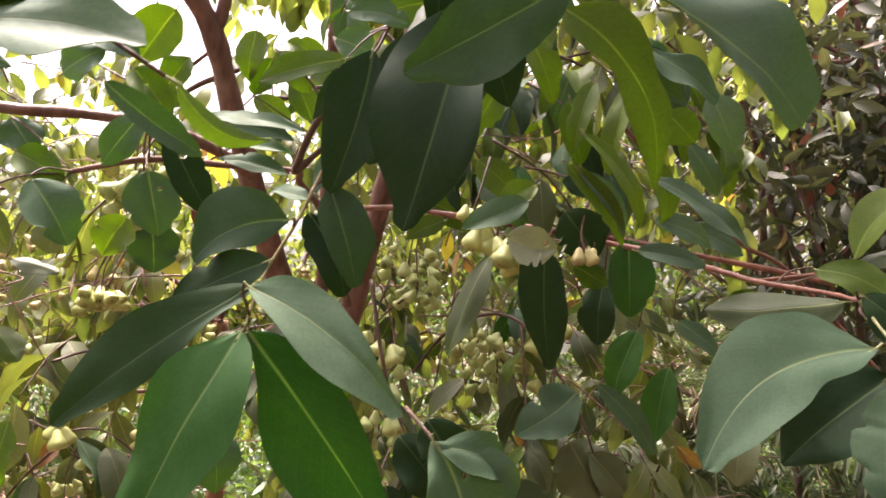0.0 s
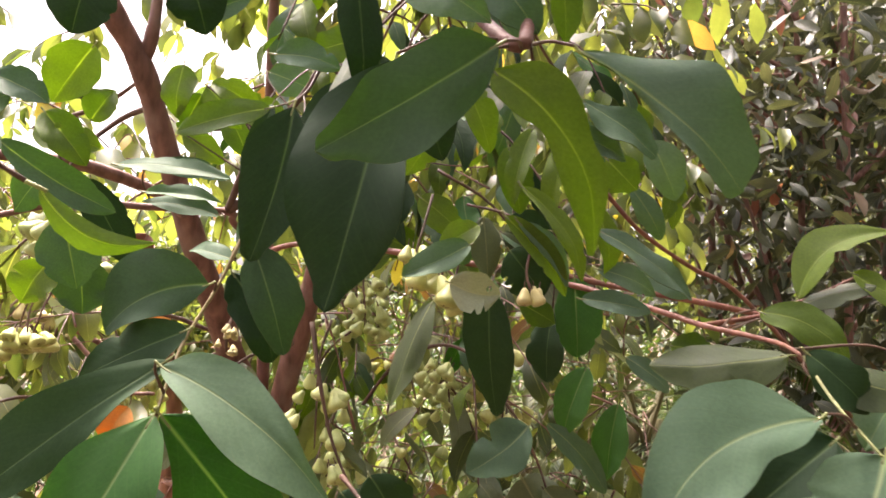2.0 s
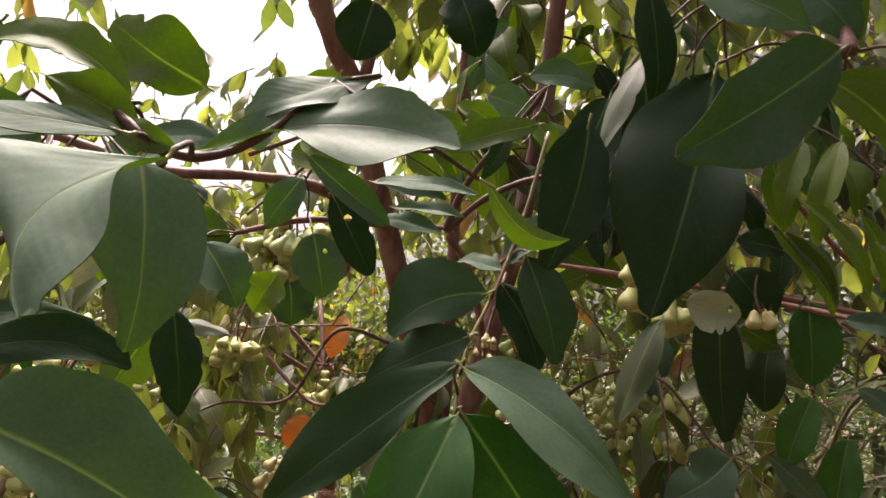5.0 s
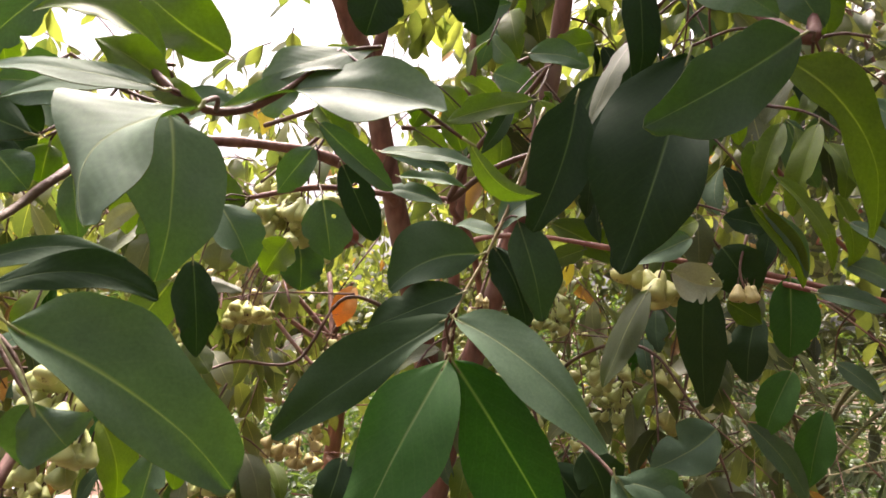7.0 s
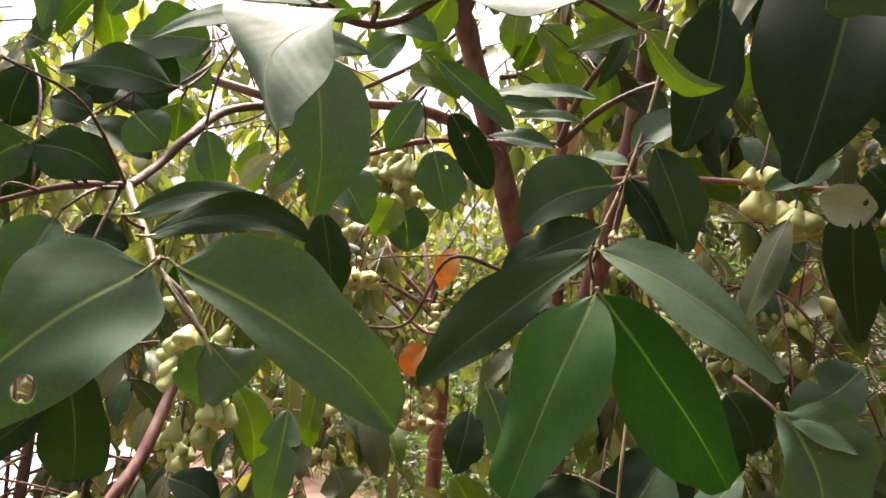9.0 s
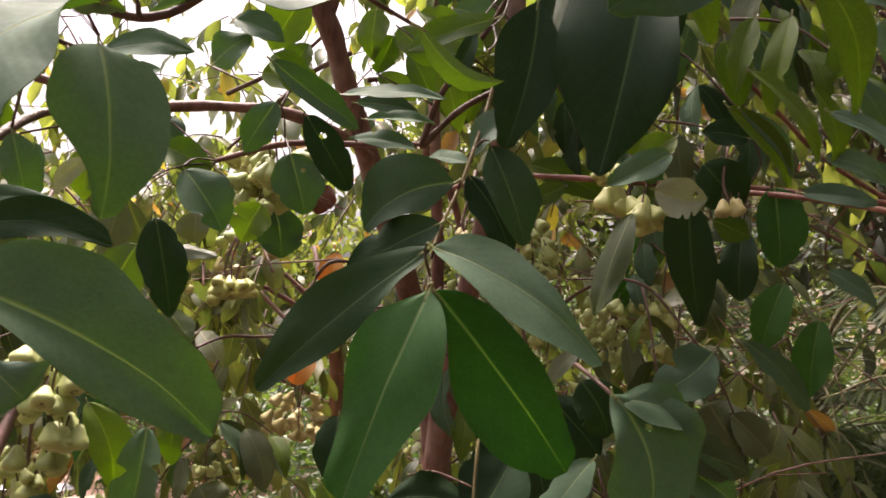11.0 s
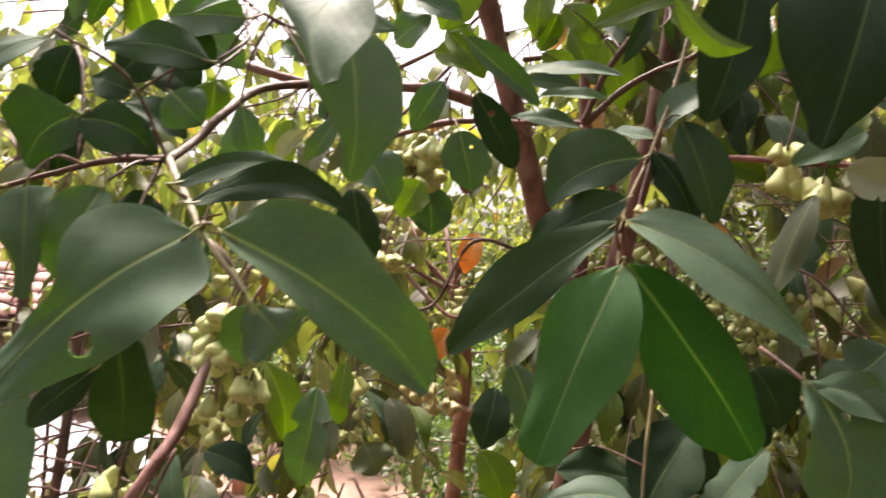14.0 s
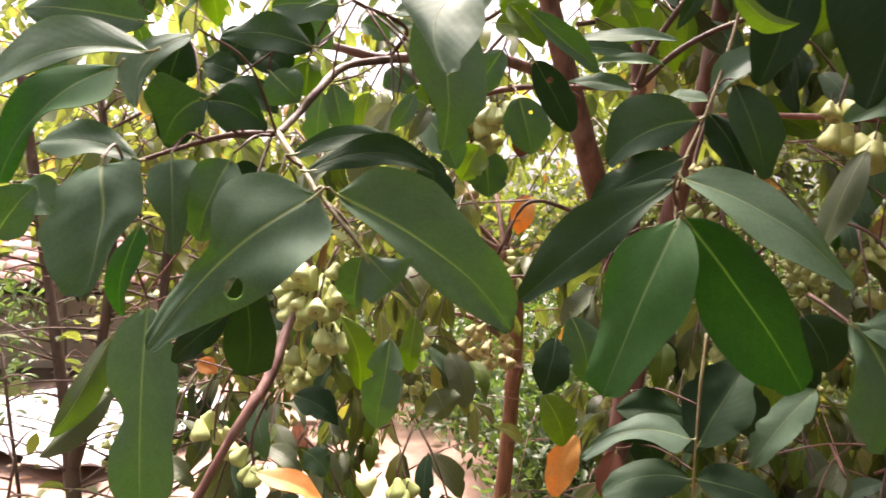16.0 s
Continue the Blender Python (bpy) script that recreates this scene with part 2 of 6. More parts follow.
def ground_material():
    m, n, l, b = material("sandy_soil", 0.95, 0, 0.2)
    big, mid, fine = noise_node(n, l, 0.5, 4), noise_node(n, l, 3.5, 5), noise_node(n, l, 90, 4)
    col = ramp_node(n, l, mid, [(0.3, (0.24, 0.148, 0.112)), (0.7, (0.38, 0.250, 0.195))])
    col = mix_node(n, l, ramp_node(n, l, big, [(0.50, (0, 0, 0)), (0.66, (1, 1, 1))]), col, (0.17, 0.12, 0.08))
    col = mix_node(n, l, 0.4, col, ramp_node(n, l, fine, [(0.3, (0.55, 0.55, 0.55)), (0.7, (1, 1, 1))]), "MULTIPLY")
    # bare trodden sand in the clearing; soil colour darkened under the trees to deepen their shade
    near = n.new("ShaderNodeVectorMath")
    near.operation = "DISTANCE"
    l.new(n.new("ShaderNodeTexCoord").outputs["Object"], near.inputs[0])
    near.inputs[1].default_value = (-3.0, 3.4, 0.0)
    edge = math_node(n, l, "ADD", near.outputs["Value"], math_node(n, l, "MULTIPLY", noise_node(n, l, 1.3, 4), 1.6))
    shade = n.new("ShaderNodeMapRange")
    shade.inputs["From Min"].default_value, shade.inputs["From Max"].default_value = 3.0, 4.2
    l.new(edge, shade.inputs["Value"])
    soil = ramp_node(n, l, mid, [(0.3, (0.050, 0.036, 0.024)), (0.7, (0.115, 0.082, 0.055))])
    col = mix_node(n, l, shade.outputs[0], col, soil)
    l.new(col, b.inputs["Base Color"])
    bump_node(n, l, b, math_node(n, l, "ADD", mid, math_node(n, l, "MULTIPLY", fine, 0.25)), 0.8, 0.03)
    return m


GROUND = ground_material()


# ---- builders ----
def mesh_object(name, verts, faces, mats, parent=None, label="", uvs=None, slots=None, smooth=True):
    me = bpy.data.meshes.new(name)
    me.from_pydata(verts, [], faces)
    for m in mats:
        me.materials.append(m)
    if slots is not None:
        me.polygons.foreach_set("material_index", slots)
    if uvs is not None:
        layer = me.uv_layers.new(name="UVMap")
        loops = np.empty(len(me.loops), dtype=np.int32)
        me.loops.foreach_get("vertex_index", loops)
        layer.data.foreach_set("uv", np.asarray(uvs, dtype=np.float32)[loops].ravel())
    if smooth:
        me.polygons.foreach_set("use_smooth", np.ones(len(me.polygons), dtype=bool))
    me.update()
    ob = new(name, me)
    if parent is not None:
        attach(ob, parent)
    return tagged(ob, label)


BASES = {}


def thing(name, base, label, category, group="", kind=""):
    ob = new(name)
    ob.location = base
    ob.empty_display_size = 0.1
    BASES[ob] = Vector(base)
    return tagged(ob, label, category, group, kind)


def attach(ob, parent):
    ob.parent = parent
    ob.matrix_parent_inverse = Matrix.Translation(-BASES.get(parent, Vector((0, 0, 0))))


def smooth_line(points, steps=6):
    p = [Vector(q) for q in points]
    p = [2 * p[0] - p[1], *p, 2 * p[-1] - p[-2]]
    out = []
    for i in range(1, len(p) - 2):
        for k in range(steps):
            t = k / steps
            a, b, c, d = p[i - 1], p[i], p[i + 1], p[i + 2]
            out.append(0.5 * (2 * b + (c - a) * t + (2 * a - 5 * b + 4 * c - d) * t * t + (3 * b - a - 3 * c + d) * t ** 3))
    return [*out, p[-2]]


def tube(points, r0, r1, sides=8, steps=6, wobble=0.08, seed=0, taper=1.0):
    """Tapered, slightly knotty stem along a smooth line: vertices and faces."""
    line = smooth_line(points, steps)
    verts, faces, n = [], [], len(line)
    up = Vector((0.31, 0.17, 0.93))
    for i, q in enumerate(line):
        d = (line[min(i + 1, n - 1)] - line[max(i - 1, 0)]).normalized()
        a = d.cross(up).normalized() if abs(d.dot(up)) < 0.98 else d.cross(Vector((1, 0, 0))).normalized()
        b = d.cross(a)
        t = i / (n - 1)
        r = (r1 + (r0 - r1) * (1 - t) ** taper) * (1 + wobble * noise.noise(Vector((i * 0.35, seed * 3.1, 0.5))) * 2)
        for k in range(sides):
            w = 2 * math.pi * k / sides
            rr = r * (1 + wobble * noise.noise(Vector((k * 1.7, i * 0.4, seed + 9.0))))
            verts.append(q + a * math.cos(w) * rr + b * math.sin(w) * rr)
    for i in range(n - 1):
        for k in range(sides):
            j = (k + 1) % sides
            faces.append((i * sides + k, i * sides + j, (i + 1) * sides + j, (i + 1) * sides + k))
    faces.append(tuple(range(sides))[::-1])
    faces.append(tuple((n - 1) * sides + k for k in range(sides)))
    return verts, faces


def half_width(s, peak=0.46, blunt=0.8):
    if s < peak:
        return math.sin(math.pi / 2 * max(s, 0) / peak) ** (0.52 if peak < 0.53 else 0.78)
    return math.sin(math.pi / 2 * max(1 - s, 0) / (1 - peak)) ** blunt


STATIONS = (0.0, 0.06, 0.2, 0.35, 0.5, 0.65, 0.8, 0.92)


def side_width(s, widths):
    """Half width of one side of a leaf at s along its midrib, as a share of its length, from seven stations."""
    w = (0.012, *widths)
    if s >= 0.92:
        return max(w[-1] * math.sqrt(max(1 - ((s - 0.92) / 0.08) ** 2, 0)), 0.004)
    i = max(k for k in range(7) if STATIONS[k] <= s)
    t = (s - STATIONS[i]) / (STATIONS[i + 1] - STATIONS[i])
    slope = [0.0] * 8
    for k in range(1, 7):
        slope[k] = (w[k + 1] - w[k - 1]) / (STATIONS[k + 1] - STATIONS[k - 1])
    slope[0], slope[7] = (w[1] - w[0]) / 0.06, (w[7] - w[6]) / 0.12
    d = STATIONS[i + 1] - STATIONS[i]
    return (2 * t ** 3 - 3 * t * t + 1) * w[i] + (t ** 3 - 2 * t * t + t) * d * slope[i] + (3 * t * t - 2 * t ** 3) * w[i + 1] + (t ** 3 - t * t) * d * slope[i + 1]


def leaf_shape(length, width, arch, bend, seed, bites=0, hole=None, rows=20, cols=10, peak=None, blunt=None, sides=None, thick=0.0005):
    """A leaf blade with an upper and a lower face: x along the midrib, y across, z up from the upper face."""
    rng = random.Random(seed)
    nicks = [(rng.uniform(0.3, 0.92), rng.choice((-1, 1)), rng.uniform(0.15, 0.5), rng.uniform(0.022, 0.05)) for _ in range(bites)]
    if rng.random() < 0.4:
        nicks.append((rng.uniform(0.5, 0.9), rng.choice((-1, 1)), rng.uniform(0.06, 0.15), rng.uniform(0.03, 0.045)))
    fold, wave, phase = rng.uniform(0.02, 0.20), rng.uniform(0.03, 0.10), rng.uniform(0, 6)
    broad, tipped, droop, lop = rng.uniform(0.42, 0.52), rng.uniform(0.50, 0.85), rng.uniform(0.0, 0.07), rng.uniform(0.93, 1.07)
    peak, blunt = peak or broad, blunt or tipped
    pace, roll = rng.uniform(5, 10), rng.uniform(-0.10, 0.10)
    for _ in range(rng.choice((0, 1, 1, 2, 3, 4))):
        nicks.append((rng.uniform(0.2, 0.95), rng.choice((-1, 1)), rng.uniform(0.04, 0.16), rng.uniform(0.025, 0.05)))
    if sides is None:
        fold = rng.uniform(0.02, 0.42)
        if rng.random() < 0.45:
            for _ in range(rng.choice((1, 1, 2))):
                nicks.append((rng.uniform(0.3, 0.97), rng.choice((-1, 1)), rng.uniform(0.12, 0.4), rng.uniform(0.018, 0.04)))
        droop = rng.uniform(0.0, 0.16)
    top, uvs = [], []
    for i in range(rows + 1):
        s = i / rows
        h = width / 2 * max(half_width(s, peak, blunt), 0.03)
        for j in range(cols + 1):
            t = 2 * j / cols - 1
            cut = 1.0
            for place, hand, deep, wide in nicks:
                if t * hand > 0:
                    cut -= deep * math.exp(-(((s - place) / wide) ** 2))
            swell = 1 + 0.025 * math.sin(pace * 2.1 * s + phase + (1.7 if t > 0 else 0.0)) + 0.04 * noise.noise(Vector((s * 6.0, 3.0 if t > 0 else 9.0, seed * 0.77))) + 0.022 * noise.noise(Vector((s * 17.0, 5.0 if t > 0 else 11.0, seed * 0.51)))
            if sides is None:
                y = t * h * max(cut, 0.12) * swell * (lop if t > 0 else 2 - lop)
            else:
                y = t * length * side_width(s, sides[1] if t > 0 else sides[0]) * (0.6 + 0.4 * swell)
            z = 4 * arch * length * s * (1 - s) + fold * abs(y) - droop * length * max(0, s - 0.7) * 2
            z += wave * width * math.sin(pace * s + phase + (1.3 if t > 0 else 0)) * t * t * min(1, 4 * s * (1 - s) + 0.2)
            z += roll * y * (s - 0.3) * 2 + 0.035 * width * noise.noise(Vector((s * 3.1, t * 1.6, seed * 1.37)))
            top.append([s * length, y + 4 * bend * length * s * (1 - s), z])
            uvs.append((0.5 + 0.5 * t * (half_width(s, peak, blunt) if sides is None else min(1, 2.1 * length / width * side_width(s, sides[1] if t > 0 else sides[0]))), s))
    gone = set()
    if hole is not None:
        c = Vector((hole[0] * length, hole[1] * width / 2 + 4 * bend * length * hole[0] * (1 - hole[0])))
        reach = hole[2] * length
        cell = length / rows
        for i in range(rows):
            for j in range(cols):
                k = i * (cols + 1) + j
                mid = sum((Vector(top[q][:2]) for q in (k, k + 1, k + cols + 1, k + cols + 2)), Vector((0, 0))) / 4
                if (mid - c).length < reach:
                    gone.add((i, j))
        rim = {}
        for i in range(rows):
            for j in range(cols):
                k = i * (cols + 1) + j
                for q in (k, k + 1, k + cols + 1, k + cols + 2):
                    rim.setdefault(q, set()).add((i, j) in gone)
        for q, kinds in rim.items():
            if len(kinds) == 2:
                d = Vector(top[q][:2]) - c
                top[q][0], top[q][1] = c + d.normalized() * reach * (1 + 0.05 * math.sin(2 * math.atan2(d.y, d.x)))
    count = len(top)
    verts = [(x, y, z + thick / 2) for x, y, z in top] + [(x, y, z - thick / 2) for x, y, z in top]
    faces, slots = [], []
    for i in range(rows):
        for j in range(cols):
            if (i, j) in gone:
                continue
            a = i * (cols + 1) + j
            q = (a, a + cols + 1, a + cols + 2, a + 1)
            faces.append(q[::-1])
            slots.append(0)
            faces.append(tuple(v + count for v in q))
            slots.append(1)
    # rim, on vertices of its own so that the blade stays flat to its edge
    rims = []
    for i in range(rows):
        for a, b in ((i * (cols + 1), (i + 1) * (cols + 1)), ((i + 1) * (cols + 1) + cols, i * (cols + 1) + cols)):
            o = len(verts)
            verts += [verts[a], verts[b], verts[b + count], verts[a + count]]
            rims += [uvs[a], uvs[b], uvs[b], uvs[a]]
            faces.append((o, o + 1, o + 2, o + 3))
            slots.append(1)
    # leaf stalk
    stalk, sf = tube([(-0.004 - 0.02 * length, 0, 0.001), (-0.002, 0, 0), (0.06 * length, 0, 4 * arch * length * 0.056)], 0.0010 if length < 0.5 else 0.010, 0.0008 if length < 0.5 else 0.008, 6, 3, 0.0)
    off = len(verts)
    verts += [tuple(v) for v in stalk]
    faces += [tuple(v + off for v in f) for f in sf]
    slots += [2] * len(sf)
    uvs = uvs + uvs + rims + [(0.5, 0.1)] * len(stalk)
    return verts, faces, slots, uvs


def frame_of(base, axis, normal):
    x = Vector(axis).normalized()
    z = Vector(normal)
    z = (z - x * z.dot(x)).normalized()
    y = z.cross(x)
    return Matrix.Translation(base) @ Matrix((x, y, z)).transposed().to_4x4()


leaf_count = 0


def leaf(parent, base, tip, width, normal, arch, bend, mat, bites=0, hole=None, peak=None, blunt=None, sides=None):
    global leaf_count
    leaf_count += 1
    d = Vector(tip) - Vector(base)
    fine = (60, 28) if hole else (44, 14) if sides else (36, 12)
    v, f, s, uv = leaf_shape(d.length, width, arch, bend, leaf_count, bites, hole, *fine, peak, blunt, sides)
    # thin twig from the leaf stalk to its branch
    spot = frame_of(base, d, normal)
    near = min((p.co for p in parent.data.vertices), key=lambda c: (c - Vector(base)).length)
    gap = (near - Vector(base)).length
    if 0.006 < gap < 0.13:
        end = spot.inverted() @ near
        start = Vector((-0.003 - 0.02 * d.length, 0, 0.001))
        tv, tf = tube([start, start.lerp(end, 0.45) + Vector((-0.12 * gap, 0, 0)), end], 0.0010, 0.0013, 6, 5, 0.1, leaf_count)
        off = len(v)
        v = v + [tuple(p) for p in tv]
        f = f + [tuple(i + off for i in g) for g in tf]
        s, uv = s + [3] * len(tf), uv + [(0.5, 0.1)] * len(tv)
    ob = mesh_object("leaf", v, f, [mat, LEAF_UNDER if mat in (LEAF, LEAF_SKYLIT, LEAF_SHADED, LEAF_DEEP, LEAF_YOUNG_LIT, LEAF_BACKLIT) else mat, STALK, TWIG], None, "", uv, s)
    attach(ob, parent)
    ob.matrix_basis = frame_of(base, d, normal)
    return ob


def unit(a):
    return a / np.maximum(np.linalg.norm(a, axis=-1, keepdims=True), 1e-9)


def leaf_cloud(name, mat, base, axis, normal, length, width, parent=None, label="", arch=0.1):
    """Many leaves in one mesh: each a folded, arched blade of eight faces."""
    base, axis = np.asarray(base, float), unit(np.asarray(axis, float))
    k = len(base)
    length, width = np.broadcast_to(length, k)[:, None], np.broadcast_to(width, k)[:, None]
    side = unit(np.cross(np.asarray(normal, float), axis))
    nrm = np.cross(axis, side)
    spec = [(0, 0, 0)] + [(s, t, h) for s, h in ((0.25, 0.74), (0.55, 1.0), (0.8, 0.66)) for t in (-1, 0, 1)] + [(1, 0, 0)]
    own = np.random.default_rng(k)
    bow, crease = arch + own.normal(size=(k, 1)) * 0.08, 0.10 + own.normal(size=(k, 1)) * 0.14
    verts = np.empty((k, 11, 3))
    uv = np.empty((k, 11, 2))
    for i, (s, t, h) in enumerate(spec):
        verts[:, i] = base + axis * length * s + side * width * 0.5 * t * h + nrm * (length * bow * 4 * s * (1 - s) + abs(t) * width * crease)
        uv[:, i] = (0.5 + 0.5 * t * h, s)
    tri = [(0, 2, 1), (0, 3, 2), (1, 2, 5, 4), (2, 3, 6, 5), (4, 5, 8, 7), (5, 6, 9, 8), (7, 8, 10), (8, 9, 10)]
    faces = [tuple(v + 11 * i for v in f) for i in range(k) for f in tri]
    return mesh_object(name, verts.reshape(-1, 3).tolist(), faces, [mat], parent, label, uv.reshape(-1, 2))


def rand_dirs(rng, k, down=0.6, spread=1.0):
    d = rng.normal(size=(k, 3)) * spread
    d[:, 2] -= down * 1.6
    return unit(d)


# ---- ground ----
def build_ground():
    n, verts, faces = 90, [], []
    for i in range(n + 1):
        for j in range(n + 1):
            u, w = 2 * i / n - 1, 2 * j / n - 1
            x, y = 400 * u * abs(u) ** 2.2, 4 + 400 * w * abs(w) ** 2.2
            z = 0.05 * noise.noise(Vector((x * 0.7, y * 0.7, 0))) + 0.02 * noise.noise(Vector((x * 3, y * 3, 2)))
            verts.append((x, y, z if abs(x) + abs(y) < 40 else 0))
    for i in range(n):
        for j in range(n):
            a = i * (n + 1) + j
            faces.append((a, a + n + 1, a + n + 2, a + 1))
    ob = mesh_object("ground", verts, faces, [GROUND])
    return tagged(ob, "pale sandy soil with patches of leaf litter", "ground", "", "structure")


build_ground()

# ---- rose apple tree: stems and branches ----
TREE_BASE = (-0.55, 1.55, 0.0)
tree = thing("rose_apple_tree", TREE_BASE, "rose apple tree with reddish stems, large glossy leaves and pale fruit", "tree")
part_count = 0


def branch(name, r0, r1, *points, bark=None):
    global part_count
    part_count += 1
    points = list(points)
    if name == "trunk":
        x, y, z = points[0]
        points = [(x * 0.5 + TREE_BASE[0] * 0.5, y * 0.4 + TREE_BASE[1] * 0.6, -0.06), (x * 0.8 + TREE_BASE[0] * 0.2, y, z * 0.5), *points]
        r0 *= 1.15
    big = r0 > 0.012
    v, f = tube(points, r0, r1, 14 if big else 8, 8, 0.10, part_count, 2.6 if name == "trunk" else 1.0)
    return mesh_object(name, v, f, [bark or (BARK if r0 > 0.0052 else STALK if r0 < 0.0016 else TWIG)], tree)


limb_a = branch("trunk", 0.0460, 0.0168, (-0.293, 1.517, 0.982), (-0.243, 1.478, 1.332), (-0.165, 1.412, 1.630), (-0.120, 1.366, 1.816), (-0.087, 1.317, 2.008), (-0.066, 1.262, 2.212))
limb_b = branch("trunk", 0.0400, 0.0170, (-0.276, 1.558, 0.937), (-0.290, 1.524, 1.362), (-0.304, 1.408, 1.540), (-0.320, 1.284, 1.694), (-0.350, 1.208, 1.850), (-0.368, 1.146, 1.965), (-0.394, 1.104, 2.027), (-0.408, 1.048, 2.088))
limb_c = branch("limb", 0.0119, 0.0072, (-0.368, 1.146, 1.965), (-0.349, 1.136, 2.024), (-0.343, 1.130, 2.108))
limb_d = branch("limb", 0.0100, 0.0054, (-0.322, 1.223, 1.760), (-0.342, 1.148, 1.782), (-0.403, 1.064, 1.801), (-0.472, 0.991, 1.796), (-0.542, 0.937, 1.787), (-0.604, 0.885, 1.799), (-0.677, 0.830, 1.819))
limb_e = branch("limb", 0.0127, 0.0090, (-0.269, 1.515, 1.301), (-0.260, 1.467, 1.628), (-0.257, 1.428, 1.828), (-0.254, 1.405, 1.962), (-0.232, 1.317, 2.199))
limb_f = branch("branch", 0.0059, 0.0037, (-0.147, 1.241, 1.560), (-0.162, 1.112, 1.688), (-0.182, 1.057, 1.727), (-0.187, 1.045, 1.740), (-0.269, 1.010, 1.738), (-0.355, 0.974, 1.735), (-0.436, 0.939, 1.709))
limb_g = branch("branch", 0.0051, 0.0034, (-0.187, 1.045, 1.740), (-0.160, 1.028, 1.797), (-0.120, 1.014, 1.847), (-0.080, 0.990, 1.883), (-0.046, 0.945, 1.911))
limb_h = branch("branch", 0.0047, 0.0030, (-0.185, 1.046, 1.740), (-0.138, 1.033, 1.778), (-0.091, 1.021, 1.800), (-0.039, 1.010, 1.816), (0.017, 1.009, 1.864))
limb_i = branch("twig", 0.0019, 0.0012, (-0.035, 0.774, 1.794), (-0.049, 0.753, 1.720), (-0.061, 0.734, 1.669), (-0.072, 0.722, 1.634), (-0.085, 0.698, 1.593), (-0.085, 0.668, 1.555), (-0.083, 0.658, 1.545), bark=TWIG_YOUNG)
limb_j = branch("branch", 0.0048, 0.0036, (-0.241, 1.321, 1.698), (-0.158, 1.255, 1.717), (-0.063, 1.171, 1.713), (0.022, 1.136, 1.702), (0.144, 1.108, 1.686), (0.241, 1.086, 1.676), (0.342, 1.064, 1.658), (0.435, 1.062, 1.644), (0.512, 1.056, 1.630), bark=TWIG_RED)
limb_k = branch("branch", 0.0042, 0.0018, (0.207, 1.075, 1.671), (0.275, 1.019, 1.656), (0.348, 0.943, 1.630), (0.375, 0.905, 1.619), (0.412, 0.827, 1.608), (0.402, 0.747, 1.600), bark=TWIG_RED)
limb_ag = branch("twig", 0.0014, 0.0011, (0.402, 0.747, 1.600), (0.395, 0.688, 1.572), (0.408, 0.652, 1.541), bark=STALK)
limb_l = branch("twig", 0.0025, 0.0015, (0.375, 0.905, 1.620), (0.444, 0.927, 1.632), (0.484, 0.948, 1.645), (0.522, 0.948, 1.662), (0.554, 0.948, 1.679), bark=TWIG_RED)
limb_m = branch("branch", 0.0052, 0.0042, (1.059, 1.908, 1.399), (0.732, 1.728, 1.671), (0.585, 1.618, 1.727), (0.454, 1.509, 1.786), (0.366, 1.451, 1.859), (0.284, 1.393, 1.927), bark=TWIG_RED)
limb_n = branch("branch", 0.0040, 0.0016, (-0.087, 1.612, 1.419), (-0.018, 1.521, 1.506), (0.064, 1.463, 1.554), (0.132, 1.395, 1.546), (0.187, 1.356, 1.481), (0.230, 1.335, 1.419), (0.268, 1.325, 1.322), (0.274, 1.329, 1.213))
limb_o = branch("branch", 0.0036, 0.0014, (-0.081, 1.099, 1.600), (-0.061, 1.074, 1.525), (-0.036, 1.060, 1.446), (0.006, 1.046, 1.371))
limb_p = branch("branch", 0.0044, 0.0028, (-0.373, 0.676, 1.712), (-0.386, 0.602, 1.689), (-0.373, 0.540, 1.653), (-0.376, 0.516, 1.629), (-0.364, 0.476, 1.607))
limb_q = branch("twig", 0.0027, 0.0017, (-0.364, 0.476, 1.608), (-0.337, 0.455, 1.592), (-0.308, 0.435, 1.575), (-0.280, 0.414, 1.557), bark=TWIG_YOUNG)
limb_r = branch("twig", 0.0028, 0.0012, (-0.364, 0.476, 1.608), (-0.408, 0.466, 1.606), (-0.445, 0.448, 1.594), (-0.461, 0.429, 1.584), (-0.484, 0.407, 1.573), (-0.506, 0.385, 1.559))
limb_s = branch("twig", 0.0028, 0.0015, (-0.373, 0.676, 1.721), (-0.353, 0.664, 1.736), (-0.349, 0.622, 1.738), (-0.352, 0.576, 1.736), (-0.377, 0.542, 1.753))
limb_t = branch("branch", 0.0082, 0.0056, (-0.623, 0.858, 1.474), (-0.607, 0.807, 1.406), (-0.597, 0.754, 1.338), (-0.595, 0.709, 1.300), (-0.608, 0.678, 1.253), (-0.622, 0.647, 1.198), (-0.632, 0.618, 1.146))
limb_u = branch("twig", 0.0027, 0.0014, (-0.202, 0.396, 1.699), (-0.163, 0.394, 1.673), (-0.144, 0.402, 1.671), (-0.124, 0.408, 1.682), (-0.105, 0.431, 1.714))
limb_v = branch("twig", 0.0022, 0.0012, (0.026, 0.787, 1.478), (0.042, 0.770, 1.468), (0.059, 0.753, 1.454), (0.064, 0.744, 1.433))
limb_w = branch("branch", 0.0059, 0.0037, (0.168, 0.661, 1.856), (0.156, 0.614, 1.800), (0.085, 0.734, 1.922))
limb_x = branch("twig", 0.0018, 0.0012, (-0.068, 0.832, 1.426), (-0.071, 0.806, 1.364), (-0.072, 0.780, 1.282), (-0.072, 0.779, 1.235), bark=TWIG_YOUNG)
limb_y = branch("twig", 0.0019, 0.0012, (0.123, 1.031, 1.757), (0.169, 1.020, 1.746), (0.224, 1.000, 1.720))
